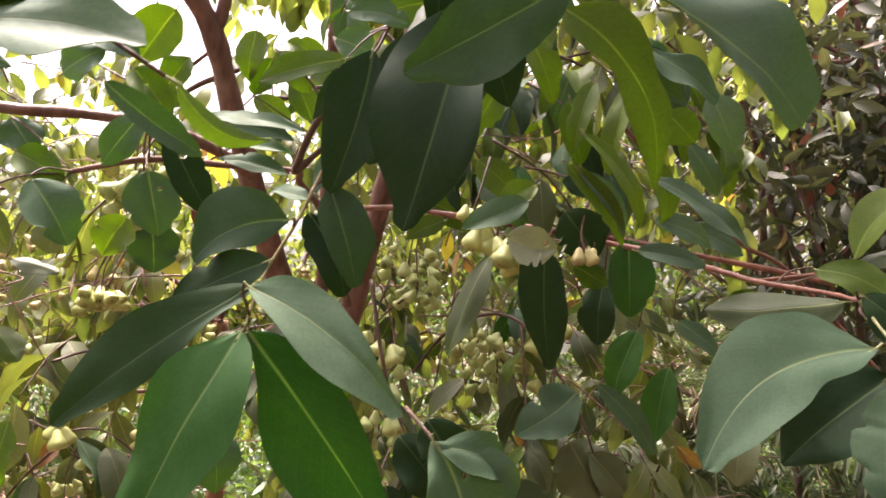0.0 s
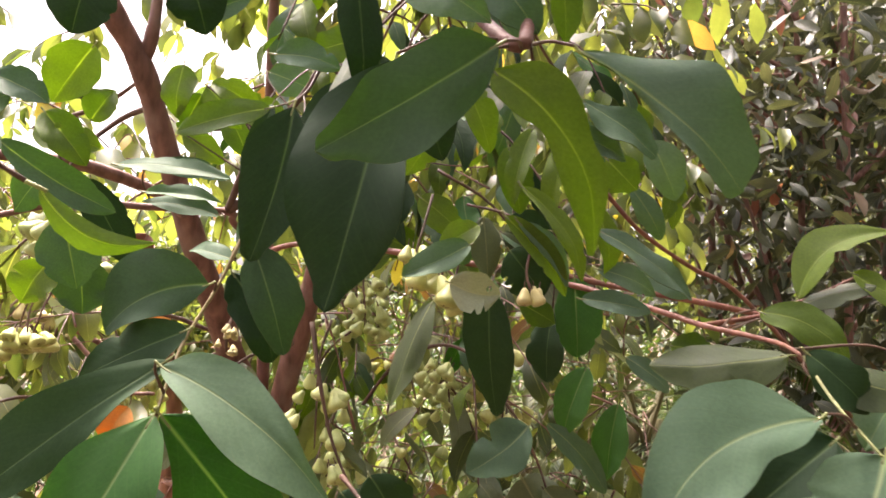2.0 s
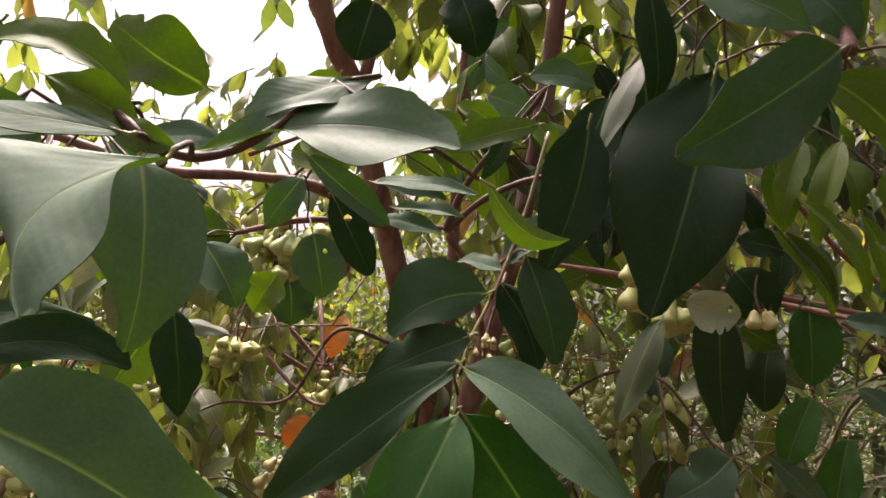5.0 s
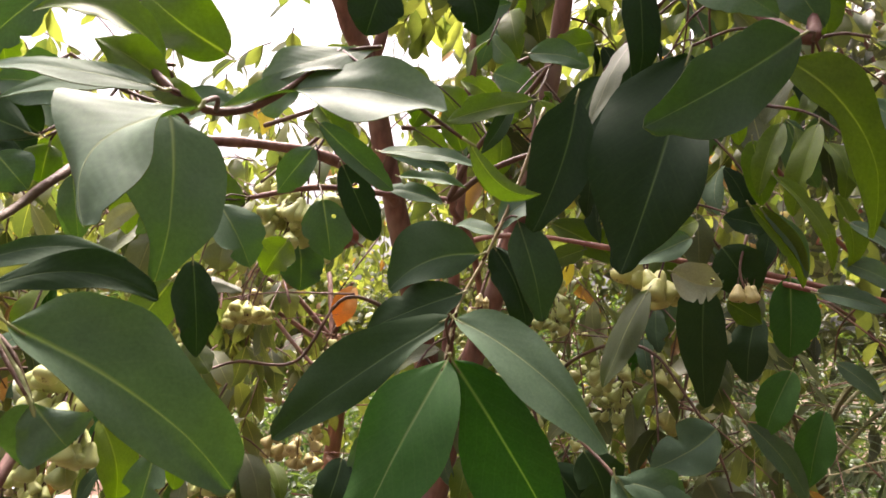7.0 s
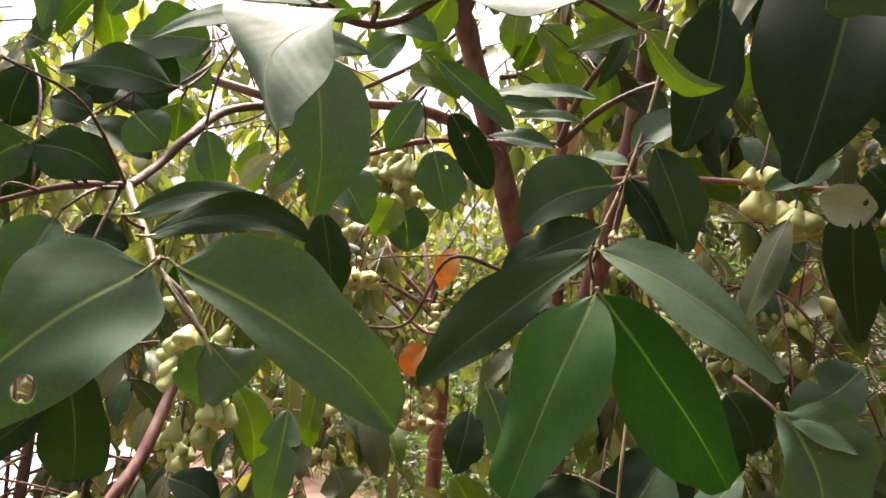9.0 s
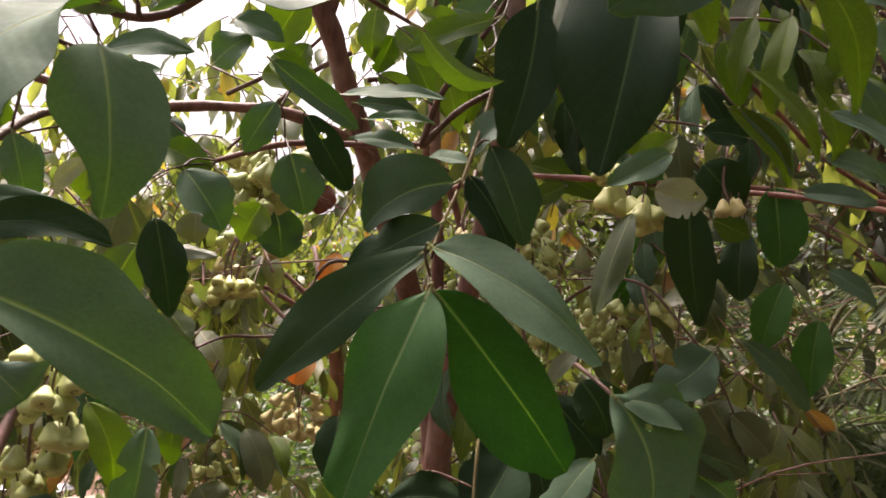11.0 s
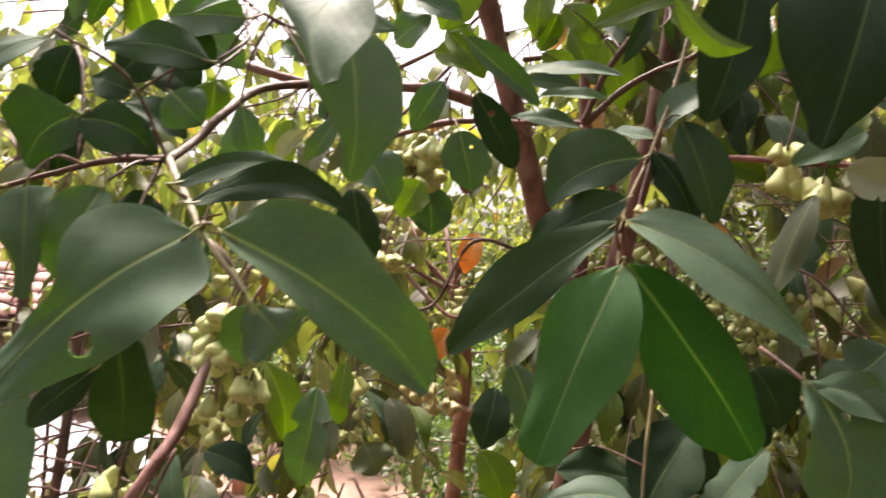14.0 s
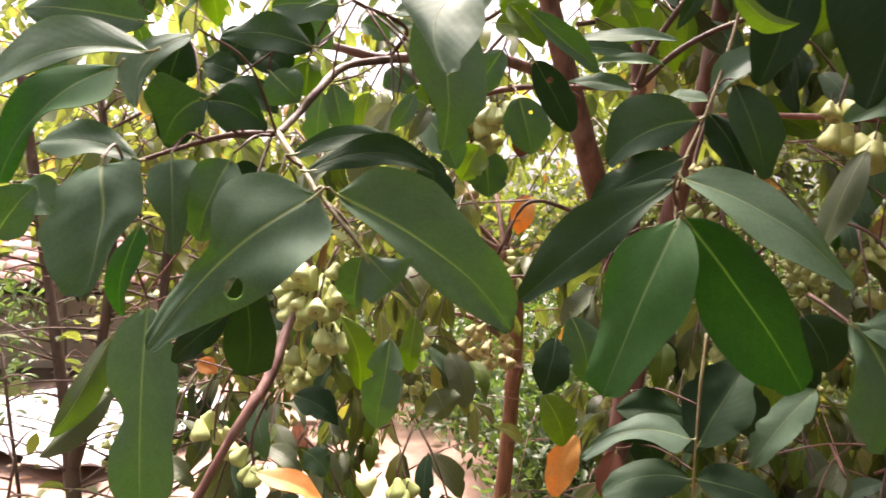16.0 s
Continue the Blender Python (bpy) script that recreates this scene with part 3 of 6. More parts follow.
limb_z = branch("branch", 0.0047, 0.0023, (-0.358, 1.507, 1.558), (-0.475, 1.434, 1.589), (-0.538, 1.375, 1.457), (-0.627, 1.308, 1.448), (-0.658, 1.251, 1.431))
limb_aa = branch("branch", 0.0062, 0.0037, (-0.675, 1.775, 1.477), (-0.767, 1.679, 1.543), (-0.637, 1.680, 1.422), (-0.555, 1.664, 1.413))
limb_ab = branch("twig", 0.0019, 0.0012, (-0.355, 1.249, 1.699), (-0.368, 1.197, 1.646), (-0.394, 1.194, 1.600))
limb_ac = branch("branch", 0.0047, 0.0026, (-0.635, 1.308, 1.908), (-0.488, 1.262, 1.941), (-0.398, 1.232, 1.986))
limb_ad = branch("branch", 0.0047, 0.0023, (-0.345, 1.194, 1.929), (-0.438, 1.228, 1.907), (-0.487, 1.170, 1.826), (-0.521, 1.115, 1.761))
limb_ae = branch("branch", 0.0047, 0.0023, (-0.324, 1.219, 1.890), (-0.244, 1.314, 1.921), (-0.164, 1.430, 1.948))
limb_af = branch("twig", 0.0021, 0.0013, (-0.280, 0.414, 1.557), (-0.259, 0.413, 1.538), (-0.240, 0.410, 1.518), (-0.235, 0.412, 1.501), bark=STALK)

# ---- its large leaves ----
leaf(limb_i, (-0.087, 0.676, 1.581), (-0.212, 0.624, 1.472), 0.051, (0.04, -0.93, 0.36), 0.06, 0.01, LEAF_SHADED, sides=((.065, .115, .155, .183, .176, .124, .065), (.042, .056, .089, .108, .107, .081, .048)))
leaf(limb_i, (-0.076, 0.646, 1.580), (0.049, 0.627, 1.499), 0.048, (0.24, -0.81, 0.54), 0.05, 0.05, LEAF, sides=((.056, .109, .150, .181, .179, .130, .075), (.114, .164, .167, .135, .091, .043, .024)))
leaf(limb_i, (-0.079, 0.645, 1.547), (-0.127, 0.590, 1.403), 0.070, (0.05, -0.93, 0.36), 0.05, -0.00, LEAF_BACKLIT, sides=((.076, .184, .215, .191, .154, .132, .118), (.093, .183, .218, .223, .182, .140, .106)))
leaf(limb_i, (-0.075, 0.647, 1.547), (0.022, 0.702, 1.401), 0.073, (0.48, -0.88, -0.01), 0.03, 0.01, LEAF_BACKLIT, sides=((.035, .096, .184, .234, .230, .187, .103), (.081, .150, .170, .165, .146, .120, .091)))
leaf(limb_i, (-0.084, 0.702, 1.603), (-0.171, 0.707, 1.559), 0.046, (-0.19, -0.95, 0.26), 0.06, 0.00, LEAF_SHADED)
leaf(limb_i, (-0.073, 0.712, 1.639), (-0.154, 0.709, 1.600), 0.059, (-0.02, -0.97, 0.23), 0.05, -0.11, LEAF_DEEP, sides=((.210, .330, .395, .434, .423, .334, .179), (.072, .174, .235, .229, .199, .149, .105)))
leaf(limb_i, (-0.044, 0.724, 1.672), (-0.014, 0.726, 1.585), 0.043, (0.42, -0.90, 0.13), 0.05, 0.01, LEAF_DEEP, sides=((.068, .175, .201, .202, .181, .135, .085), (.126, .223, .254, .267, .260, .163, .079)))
leaf(limb_i, (-0.067, 0.745, 1.650), (-0.030, 0.753, 1.577), 0.045, (0.63, -0.74, 0.23), 0.05, 0.04, LEAF_SHADED)
leaf(limb_i, (-0.064, 0.745, 1.669), (-0.013, 0.733, 1.702), 0.040, (-0.44, -0.81, 0.38), 0.10, 0.05, LEAF_SKYLIT)
leaf(limb_i, (-0.068, 0.744, 1.661), (-0.110, 0.756, 1.670), 0.023, (-0.00, -0.59, 0.80), 0.05, 0.00, LEAF)
leaf(limb_w, (0.081, 0.600, 1.781), (0.046, 0.589, 1.623), 0.079, (-0.20, -0.97, 0.12), 0.05, 0.03, LEAF_SHADED, sides=((.106, .262, .295, .294, .252, .161, .072), (.083, .166, .162, .195, .202, .137, .052)))
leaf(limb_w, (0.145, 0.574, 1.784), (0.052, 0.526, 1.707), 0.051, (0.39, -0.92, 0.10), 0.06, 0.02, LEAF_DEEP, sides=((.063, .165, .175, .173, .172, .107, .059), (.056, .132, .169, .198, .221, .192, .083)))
leaf(limb_w, (0.003, 0.653, 1.766), (-0.022, 0.650, 1.655), 0.049, (0.05, -1.00, 0.00), 0.06, 0.05, LEAF_SHADED, sides=((.077, .194, .248, .228, .198, .148, .087), (.063, .146, .174, .202, .191, .137, .065)))
leaf(limb_w, (0.143, 0.595, 1.776), (0.216, 0.635, 1.666), 0.046, (0.39, -0.92, -0.07), 0.08, 0.12, LEAF_YOUNG_LIT, sides=((.107, .130, .081, .115, .137, .113, .060), (.167, .205, .169, .107, .095, .061, .026)))
leaf(limb_w, (0.198, 0.599, 1.790), (0.298, 0.596, 1.706), 0.054, (0.10, -0.93, 0.35), 0.06, 0.02, LEAF_SKYLIT, sides=((.020, .020, .024, .062, .105, .115, .092), (.062, .161, .279, .353, .302, .260, .221)))
leaf(limb_w, (0.212, 0.696, 1.790), (0.272, 0.699, 1.749), 0.040, (0.46, -0.82, 0.34), 0.05, -0.01, LEAF, sides=((.084, .221, .272, .322, .260, .153, .078), (.048, .111, .172, .232, .250, .225, .137)))
leaf(limb_w, (0.072, 0.637, 1.862), (0.140, 0.612, 1.817), 0.039, (-0.23, -0.96, 0.17), 0.05, 0.00, LEAF)
leaf(limb_w, (0.132, 0.639, 1.867), (0.173, 0.624, 1.815), 0.039, (-0.09, -0.97, 0.21), 0.05, 0.00, LEAF)
leaf(limb_w, (0.041, 0.655, 1.875), (0.052, 0.662, 1.774), 0.033, (0.49, -0.87, -0.00), 0.05, 0.00, LEAF_SHADED)
leaf(limb_w, (0.200, 0.739, 1.915), (0.206, 0.743, 1.853), 0.030, (0.23, -0.97, -0.04), 0.05, 0.00, LEAF_YOUNG_LIT)
leaf(limb_w, (0.121, 0.762, 1.825), (0.147, 0.766, 1.764), 0.031, (0.28, -0.96, 0.05), 0.05, 0.00, LEAF_YOUNG_LIT)
leaf(limb_w, (0.241, 0.774, 1.699), (0.326, 0.781, 1.644), 0.033, (0.40, -0.75, 0.52), 0.05, 0.00, LEAF_SKYLIT, bites=1)
leaf(limb_w, (0.173, 0.749, 1.731), (0.231, 0.756, 1.657), 0.028, (0.52, -0.78, 0.34), 0.06, 0.05, LEAF_YOUNG_LIT)
leaf(limb_w, (0.250, 0.823, 1.669), (0.309, 0.835, 1.647), 0.028, (0.30, -0.89, 0.33), 0.10, 0.00, LEAF_SKYLIT)
leaf(limb_w, (0.242, 0.863, 1.641), (0.314, 0.877, 1.631), 0.027, (0.22, -0.84, 0.49), 0.05, 0.00, LEAF_SKYLIT)
leaf(limb_w, (0.253, 0.801, 1.768), (0.282, 0.807, 1.741), 0.037, (-0.05, -0.96, -0.28), 0.05, 0.00, LEAF_YOUNG_LIT)
leaf(limb_w, (0.206, 0.690, 1.763), (0.249, 0.699, 1.745), 0.026, (0.28, -0.93, 0.24), 0.05, 0.00, LEAF_SKYLIT)
leaf(limb_ag, (0.364, 0.645, 1.565), (0.242, 0.596, 1.488), 0.066, (-0.12, -0.70, 0.70), 0.06, -0.13, LEAF, sides=((.213, .259, .271, .242, .201, .141, .078), (.063, .144, .139, .191, .192, .153, .079)))
leaf(limb_ag, (0.408, 0.650, 1.542), (0.371, 0.634, 1.458), 0.092, (-0.75, -0.51, 0.43), 0.05, 0.05, LEAF, peak=.45, blunt=.7)
leaf(limb_ag, (0.410, 0.650, 1.541), (0.465, 0.634, 1.521), 0.044, (-0.12, -0.90, 0.41), 0.05, 0.05, LEAF)
leaf(limb_ag, (0.397, 0.690, 1.544), (0.323, 0.691, 1.476), 0.065, (-0.38, -0.84, 0.40), 0.05, 0.00, LEAF_SHADED)
leaf(limb_k, (0.399, 0.767, 1.599), (0.289, 0.783, 1.581), 0.053, (0.22, 0.68, -0.70), -0.04, -0.05, LEAF_SKYLIT, bites=2)
leaf(limb_k, (0.394, 0.726, 1.604), (0.438, 0.720, 1.560), 0.038, (0.07, -0.98, 0.20), 0.10, 0.00, LEAF_SHADED)
leaf(limb_k, (0.403, 0.728, 1.585), (0.474, 0.721, 1.570), 0.039, (-0.03, 0.87, -0.50), -0.10, -0.00, LEAF)
leaf(limb_k, (0.433, 0.906, 1.635), (0.506, 0.872, 1.589), 0.044, (-0.12, -0.88, 0.47), 0.10, 0.10, LEAF_YOUNG_LIT)
leaf(limb_k, (0.486, 0.937, 1.652), (0.567, 0.906, 1.725), 0.056, (-0.68, -0.49, 0.54), 0.12, 0.15, LEAF_YOUNG_LIT, bites=1)
leaf(limb_k, (0.485, 0.927, 1.645), (0.552, 0.909, 1.667), 0.032, (0.39, 0.60, -0.70), -0.05, -0.00, LEAF_DULL)
leaf(limb_k, (0.538, 0.927, 1.680), (0.613, 0.893, 1.642), 0.039, (-0.16, -0.86, 0.48), 0.05, -0.10, LEAF_YOUNG_LIT)
leaf(limb_k, (0.556, 0.767, 1.683), (0.500, 0.761, 1.747), 0.055, (-0.20, -0.94, -0.27), 0.05, 0.00, LEAF_YOUNG_LIT)
leaf(limb_k, (0.503, 0.771, 1.593), (0.464, 0.774, 1.523), 0.046, (-0.66, -0.67, 0.33), 0.05, 0.00, LEAF)
leaf(limb_j, (0.154, 0.989, 1.645), (0.168, 1.016, 1.500), 0.057, (0.07, -0.98, -0.18), 0.05, -0.03, LEAF_SHADED, sides=((.180, .208, .205, .186, .139, .086, .048), (.098, .151, .178, .189, .170, .131, .071)))
leaf(limb_j, (0.109, 0.919, 1.655), (0.165, 0.930, 1.644), 0.046, (0.19, -0.98, -0.00), 0.08, -0.10, LEAF_PALE, bites=1, hole=(.75, .3, .06))
leaf(limb_j, (0.179, 1.043, 1.702), (0.225, 1.053, 1.646), 0.067, (0.06, -0.99, -0.13), 0.05, 0.00, LEAF_SHADED)
leaf(limb_j, (0.129, 0.942, 1.698), (0.058, 0.910, 1.660), 0.036, (0.13, -0.86, 0.50), 0.06, 0.05, LEAF)
leaf(limb_j, (0.260, 1.039, 1.670), (0.267, 1.043, 1.571), 0.059, (-0.05, -1.00, -0.05), 0.04, 0.00, LEAF_BACKLIT, peak=.5, blunt=.6)
leaf(limb_j, (0.294, 1.140, 1.552), (0.261, 1.136, 1.460), 0.051, (-0.43, -0.88, 0.19), 0.04, 0.00, LEAF_BACKLIT)
leaf(limb_j, (0.340, 1.150, 1.503), (0.324, 1.150, 1.398), 0.051, (-0.51, -0.86, 0.08), 0.04, 0.00, LEAF_BACKLIT)
leaf(limb_j, (0.240, 1.132, 1.475), (0.326, 1.151, 1.381), 0.036, (0.35, -0.93, 0.13), 0.04, 0.05, LEAF_SKYLIT)
leaf(limb_j, (0.089, 0.977, 1.635), (0.047, 0.973, 1.512), 0.045, (0.60, 0.76, -0.23), -0.06, -0.00, LEAF_YOUNG_LIT)
leaf(limb_j, (0.144, 1.035, 1.743), (0.152, 1.039, 1.662), 0.040, (-0.24, 0.97, 0.02), -0.06, -0.00, LEAF_DULL)
leaf(limb_j, (0.161, 0.785, 1.711), (0.226, 0.819, 1.643), 0.027, (0.50, -0.86, 0.05), 0.06, 0.00, LEAF_YOUNG_LIT)
leaf(limb_j, (0.224, 1.000, 1.724), (0.171, 0.990, 1.733), 0.034, (0.20, -0.98, 0.08), 0.06, 0.00, LEAF_SHADED)
leaf(limb_v, (0.058, 0.743, 1.459), (0.084, 0.720, 1.352), 0.092, (0.50, -0.84, 0.19), 0.05, 0.14, LEAF, hole=(.28, .2, .03), sides=((.069, .182, .300, .373, .425, .337, .205), (.304, .454, .485, .445, .385, .302, .202)))
leaf(limb_v, (0.065, 0.744, 1.454), (0.128, 0.767, 1.429), 0.040, (0.46, -0.73, 0.51), 0.10, 0.05, LEAF)
leaf(limb_v, (0.101, 0.782, 1.414), (0.181, 0.819, 1.380), 0.041, (-0.49, 0.82, -0.28), -0.05, -0.00, LEAF_SHADED)
leaf(limb_v, (0.106, 0.784, 1.402), (0.174, 0.818, 1.347), 0.041, (0.52, -0.84, 0.11), 0.05, 0.00, LEAF)
leaf(limb_v, (-0.007, 0.966, 1.415), (0.050, 0.978, 1.349), 0.060, (0.41, -0.89, 0.18), 0.05, 0.00, LEAF_SHADED)
leaf(limb_n, (0.231, 1.314, 1.440), (0.133, 1.298, 1.365), 0.088, (-0.21, -0.86, 0.46), 0.10, 0.10, LEAF)
leaf(limb_n, (0.223, 1.315, 1.357), (0.274, 1.327, 1.267), 0.102, (-0.32, 0.95, -0.05), -0.06, -0.00, LEAF_DULL)
leaf(limb_n, (0.259, 1.323, 1.340), (0.318, 1.335, 1.277), 0.065, (0.35, -0.93, 0.14), 0.06, 0.00, LEAF_DULL)
leaf(limb_x, (-0.076, 0.780, 1.323), (-0.177, 0.731, 1.304), 0.053, (0.13, -0.50, 0.86), 0.08, -0.13, LEAF_SKYLIT, sides=((.169, .211, .200, .138, .082, .045, .030), (.099, .251, .156, .130, .122, .129, .085)))
leaf(limb_x, (-0.075, 0.779, 1.282), (-0.156, 0.739, 1.265), 0.046, (0.05, -0.68, 0.73), 0.06, -0.10, LEAF_DEEP, sides=((.081, .171, .209, .220, .209, .181, .115), (.076, .201, .238, .276, .255, .225, .117)))
leaf(limb_x, (-0.071, 0.804, 1.310), (-0.023, 0.852, 1.397), 0.075, (-0.24, -0.78, 0.57), 0.06, 0.00, LEAF_SHADED)
leaf(limb_x, (-0.068, 0.782, 1.282), (0.019, 0.823, 1.252), 0.057, (0.47, -0.44, 0.77), 0.06, 0.00, LEAF_SHADED)
leaf(limb_x, (-0.086, 0.831, 1.331), (-0.156, 0.798, 1.342), 0.049, (0.40, -0.62, 0.67), 0.06, 0.00, LEAF_SHADED)
leaf(limb_x, (0.042, 0.893, 1.365), (-0.022, 0.859, 1.277), 0.046, (-0.38, -0.73, 0.56), 0.06, 0.00, LEAF)
leaf(limb_u, (-0.129, 0.353, 1.657), (-0.138, 0.311, 1.603), 0.045, (0.09, -0.80, 0.60), 0.08, -0.25, LEAF_SKYLIT, sides=((.236, .531, .435, .284, .138, .047, .033), (.053, .111, .223, .322, .339, .259, .135)))
leaf(limb_u, (-0.154, 0.409, 1.674), (-0.044, 0.426, 1.683), 0.047, (0.13, -0.81, 0.57), 0.07, 0.06, LEAF_SKYLIT, sides=((.040, .077, .061, .171, .247, .175, .062), (.029, .082, .144, .162, .179, .181, .133)))
leaf(limb_u, (-0.033, 0.435, 1.669), (-0.001, 0.467, 1.652), 0.012, (-0.67, 0.73, 0.13), -0.10, 0.20, LEAF_YOUNG_LIT)
leaf(limb_u, (-0.091, 0.441, 1.718), (-0.137, 0.413, 1.692), 0.023, (0.21, -0.81, 0.55), 0.08, 0.05, LEAF_SKYLIT, sides=((.035, .070, .131, .213, .224, .202, .099), (.053, .129, .179, .171, .152, .116, .070)))
leaf(limb_u, (-0.169, 0.380, 1.674), (-0.230, 0.345, 1.673), 0.020, (0.36, -0.64, 0.68), 0.10, 0.10, LEAF)
leaf(limb_u, (-0.179, 0.400, 1.683), (-0.203, 0.375, 1.696), 0.023, (0.77, -0.58, 0.25), 0.05, 0.00, LEAF_YOUNG_LIT)
leaf(limb_u, (-0.185, 0.398, 1.682), (-0.154, 0.393, 1.671), 0.014, (-0.13, -0.98, 0.18), 0.10, 0.00, LEAF_YOUNG_LIT)
leaf(limb_u, (-0.219, 0.457, 1.683), (-0.199, 0.440, 1.587), 0.064, (0.86, -0.42, 0.31), 0.06, 0.02, LEAF, sides=((.122, .257, .308, .305, .198, .102, .068), (.228, .322, .336, .321, .280, .186, .101)))
leaf(limb_u, (-0.210, 0.439, 1.696), (-0.284, 0.401, 1.678), 0.020, (0.23, -0.76, 0.61), 0.06, 0.02, LEAF)
leaf(limb_u, (-0.187, 0.405, 1.696), (-0.242, 0.376, 1.713), 0.026, (0.35, -0.70, 0.62), 0.14, -0.12, LEAF_YOUNG_LIT, bites=1)
leaf(limb_u, (-0.228, 0.522, 1.746), (-0.280, 0.497, 1.778), 0.048, (0.25, -0.93, 0.25), 0.08, 0.06, LEAF_YOUNG_LIT, bites=2)
leaf(limb_q, (-0.269, 0.398, 1.555), (-0.337, 0.328, 1.461), 0.076, (0.36, -0.86, 0.36), 0.05, -0.05, LEAF, hole=(.557, .47, .044), sides=((.214, .294, .235, .081, .092, .100, .061), (.181, .269, .291, .253, .188, .123, .066)))
leaf(limb_q, (-0.263, 0.412, 1.556), (-0.173, 0.506, 1.465), 0.059, (0.81, -0.48, 0.33), 0.05, 0.04, LEAF, sides=((.055, .090, .130, .150, .148, .118, .072), (.179, .254, .274, .230, .185, .167, .134)))
leaf(limb_q, (-0.308, 0.424, 1.584), (-0.254, 0.484, 1.599), 0.018, (0.58, -0.68, 0.45), 0.08, 0.08, LEAF_DEEP, sides=((.073, .108, .129, .131, .113, .096, .062), (.045, .066, .086, .087, .088, .052, .023)))
leaf(limb_q, (-0.292, 0.420, 1.572), (-0.228, 0.484, 1.576), 0.024, (0.58, -0.68, 0.45), 0.08, 0.12, LEAF_SHADED, sides=((.062, .090, .120, .121, .106, .076, .049), (.038, .080, .118, .143, .161, .146, .110)))
leaf(limb_q, (-0.240, 0.410, 1.519), (-0.222, 0.418, 1.498), 0.038, (0.64, -0.76, 0.15), 0.04, -0.00, LEAF_SKYLIT, sides=((.137, .391, .492, .592, .660, .667, .641), (.052, .128, .247, .387, .520, .651, .404)))
leaf(limb_q, (-0.247, 0.418, 1.516), (-0.262, 0.431, 1.479), 0.025, (-0.22, -0.94, -0.26), 0.04, 0.00, LEAF)
leaf(limb_r, (-0.392, 0.340, 1.571), (-0.372, 0.312, 1.491), 0.072, (0.14, -0.93, 0.33), 0.05, 0.12, LEAF, sides=((.196, .318, .359, .478, .415, .317, .194), (.319, .363, .354, .344, .189, .130, .087)))
leaf(limb_r, (-0.383, 0.388, 1.579), (-0.373, 0.380, 1.514), 0.035, (0.20, -0.96, 0.19), 0.05, 0.03, LEAF, sides=((.236, .269, .263, .195, .115, .100, .107), (.284, .255, .215, .147, .154, .143, .107)))
leaf(limb_r, (-0.361, 0.421, 1.581), (-0.375, 0.401, 1.524), 0.048, (0.20, -0.94, 0.28), 0.05, 0.00, LEAF)
leaf(limb_r, (-0.309, 0.304, 1.626), (-0.358, 0.246, 1.596), 0.029, (0.49, -0.67, 0.56), 0.06, -0.14, LEAF_SKYLIT, sides=((.125, .218, .248, .254, .232, .164, .086), (.051, .084, .106, .104, .099, .089, .053)))
leaf(limb_r, (-0.341, 0.310, 1.622), (-0.378, 0.268, 1.556), 0.042, (0.32, -0.87, 0.39), 0.06, -0.11, LEAF_BACKLIT, sides=((.085, .195, .214, .199, .159, .109, .062), (.113, .282, .271, .103, .072, .078, .070)))
leaf(limb_r, (-0.334, 0.359, 1.652), (-0.348, 0.328, 1.603), 0.027, (0.22, -0.85, 0.49), 0.06, -0.21, LEAF_SKYLIT, sides=((.139, .197, .226, .310, .330, .238, .119), (.102, .227, .192, .136, .092, .082, .058)))
leaf(limb_r, (-0.384, 0.423, 1.628), (-0.412, 0.408, 1.593), 0.046, (0.56, -0.82, -0.11), 0.06, -0.15, LEAF_DEEP, sides=((.205, .614, .582, .550, .520, .240, .114), (.083, .227, .380, .346, .274, .203, .125)))
leaf(limb_r, (-0.386, 0.422, 1.625), (-0.358, 0.457, 1.608), 0.035, (0.79, -0.59, 0.15), 0.06, 0.13, LEAF_DEEP, sides=((.185, .342, .418, .403, .301, .199, .098), (.105, .304, .313, .262, .197, .128, .070)))
leaf(limb_r, (-0.447, 0.414, 1.583), (-0.514, 0.381, 1.595), 0.040, (0.42, -0.65, 0.63), 0.05, -0.08, LEAF_DEEP, sides=((.056, .142, .200, .230, .239, .244, .166), (.087, .133, .181, .232, .284, .200, .124)))
leaf(limb_r, (-0.460, 0.436, 1.466), (-0.435, 0.408, 1.304), 0.057, (0.33, -0.92, 0.20), 0.05, 0.01, LEAF, sides=((.113, .174, .175, .090, .132, .128, .074), (.079, .137, .167, .174, .167, .170, .120)))
leaf(limb_r, (-0.359, 0.430, 1.499), (-0.372, 0.453, 1.416), 0.040, (0.77, -0.58, -0.27), 0.05, 0.04, LEAF_SHADED, sides=((.071, .166, .196, .227, .233, .190, .124), (.073, .165, .186, .206, .226, .218, .208)))
leaf(limb_r, (-0.426, 0.399, 1.533), (-0.455, 0.405, 1.463), 0.026, (0.10, -0.99, -0.11), 0.10, 0.00, LEAF_BACKLIT, sides=((.046, .108, .174, .179, .165, .115, .066), (.144, .155, .167, .148, .129, .099, .058)))
leaf(limb_r, (-0.530, 0.456, 1.432), (-0.572, 0.433, 1.344), 0.033, (-0.13, 0.97, -0.20), -0.10, -0.10, LEAF_YOUNG_LIT)
leaf(limb_r, (-0.544, 0.470, 1.382), (-0.602, 0.440, 1.319), 0.028, (-0.05, 0.92, -0.39), -0.10, -0.10, LEAF_DULL)
leaf(limb_s, (-0.330, 0.473, 1.672), (-0.393, 0.443, 1.679), 0.032, (0.42, -0.87, 0.27), 0.06, -0.05, LEAF_DEEP, sides=((.073, .196, .236, .237, .193, .120, .066), (.073, .181, .225, .218, .178, .124, .067)))
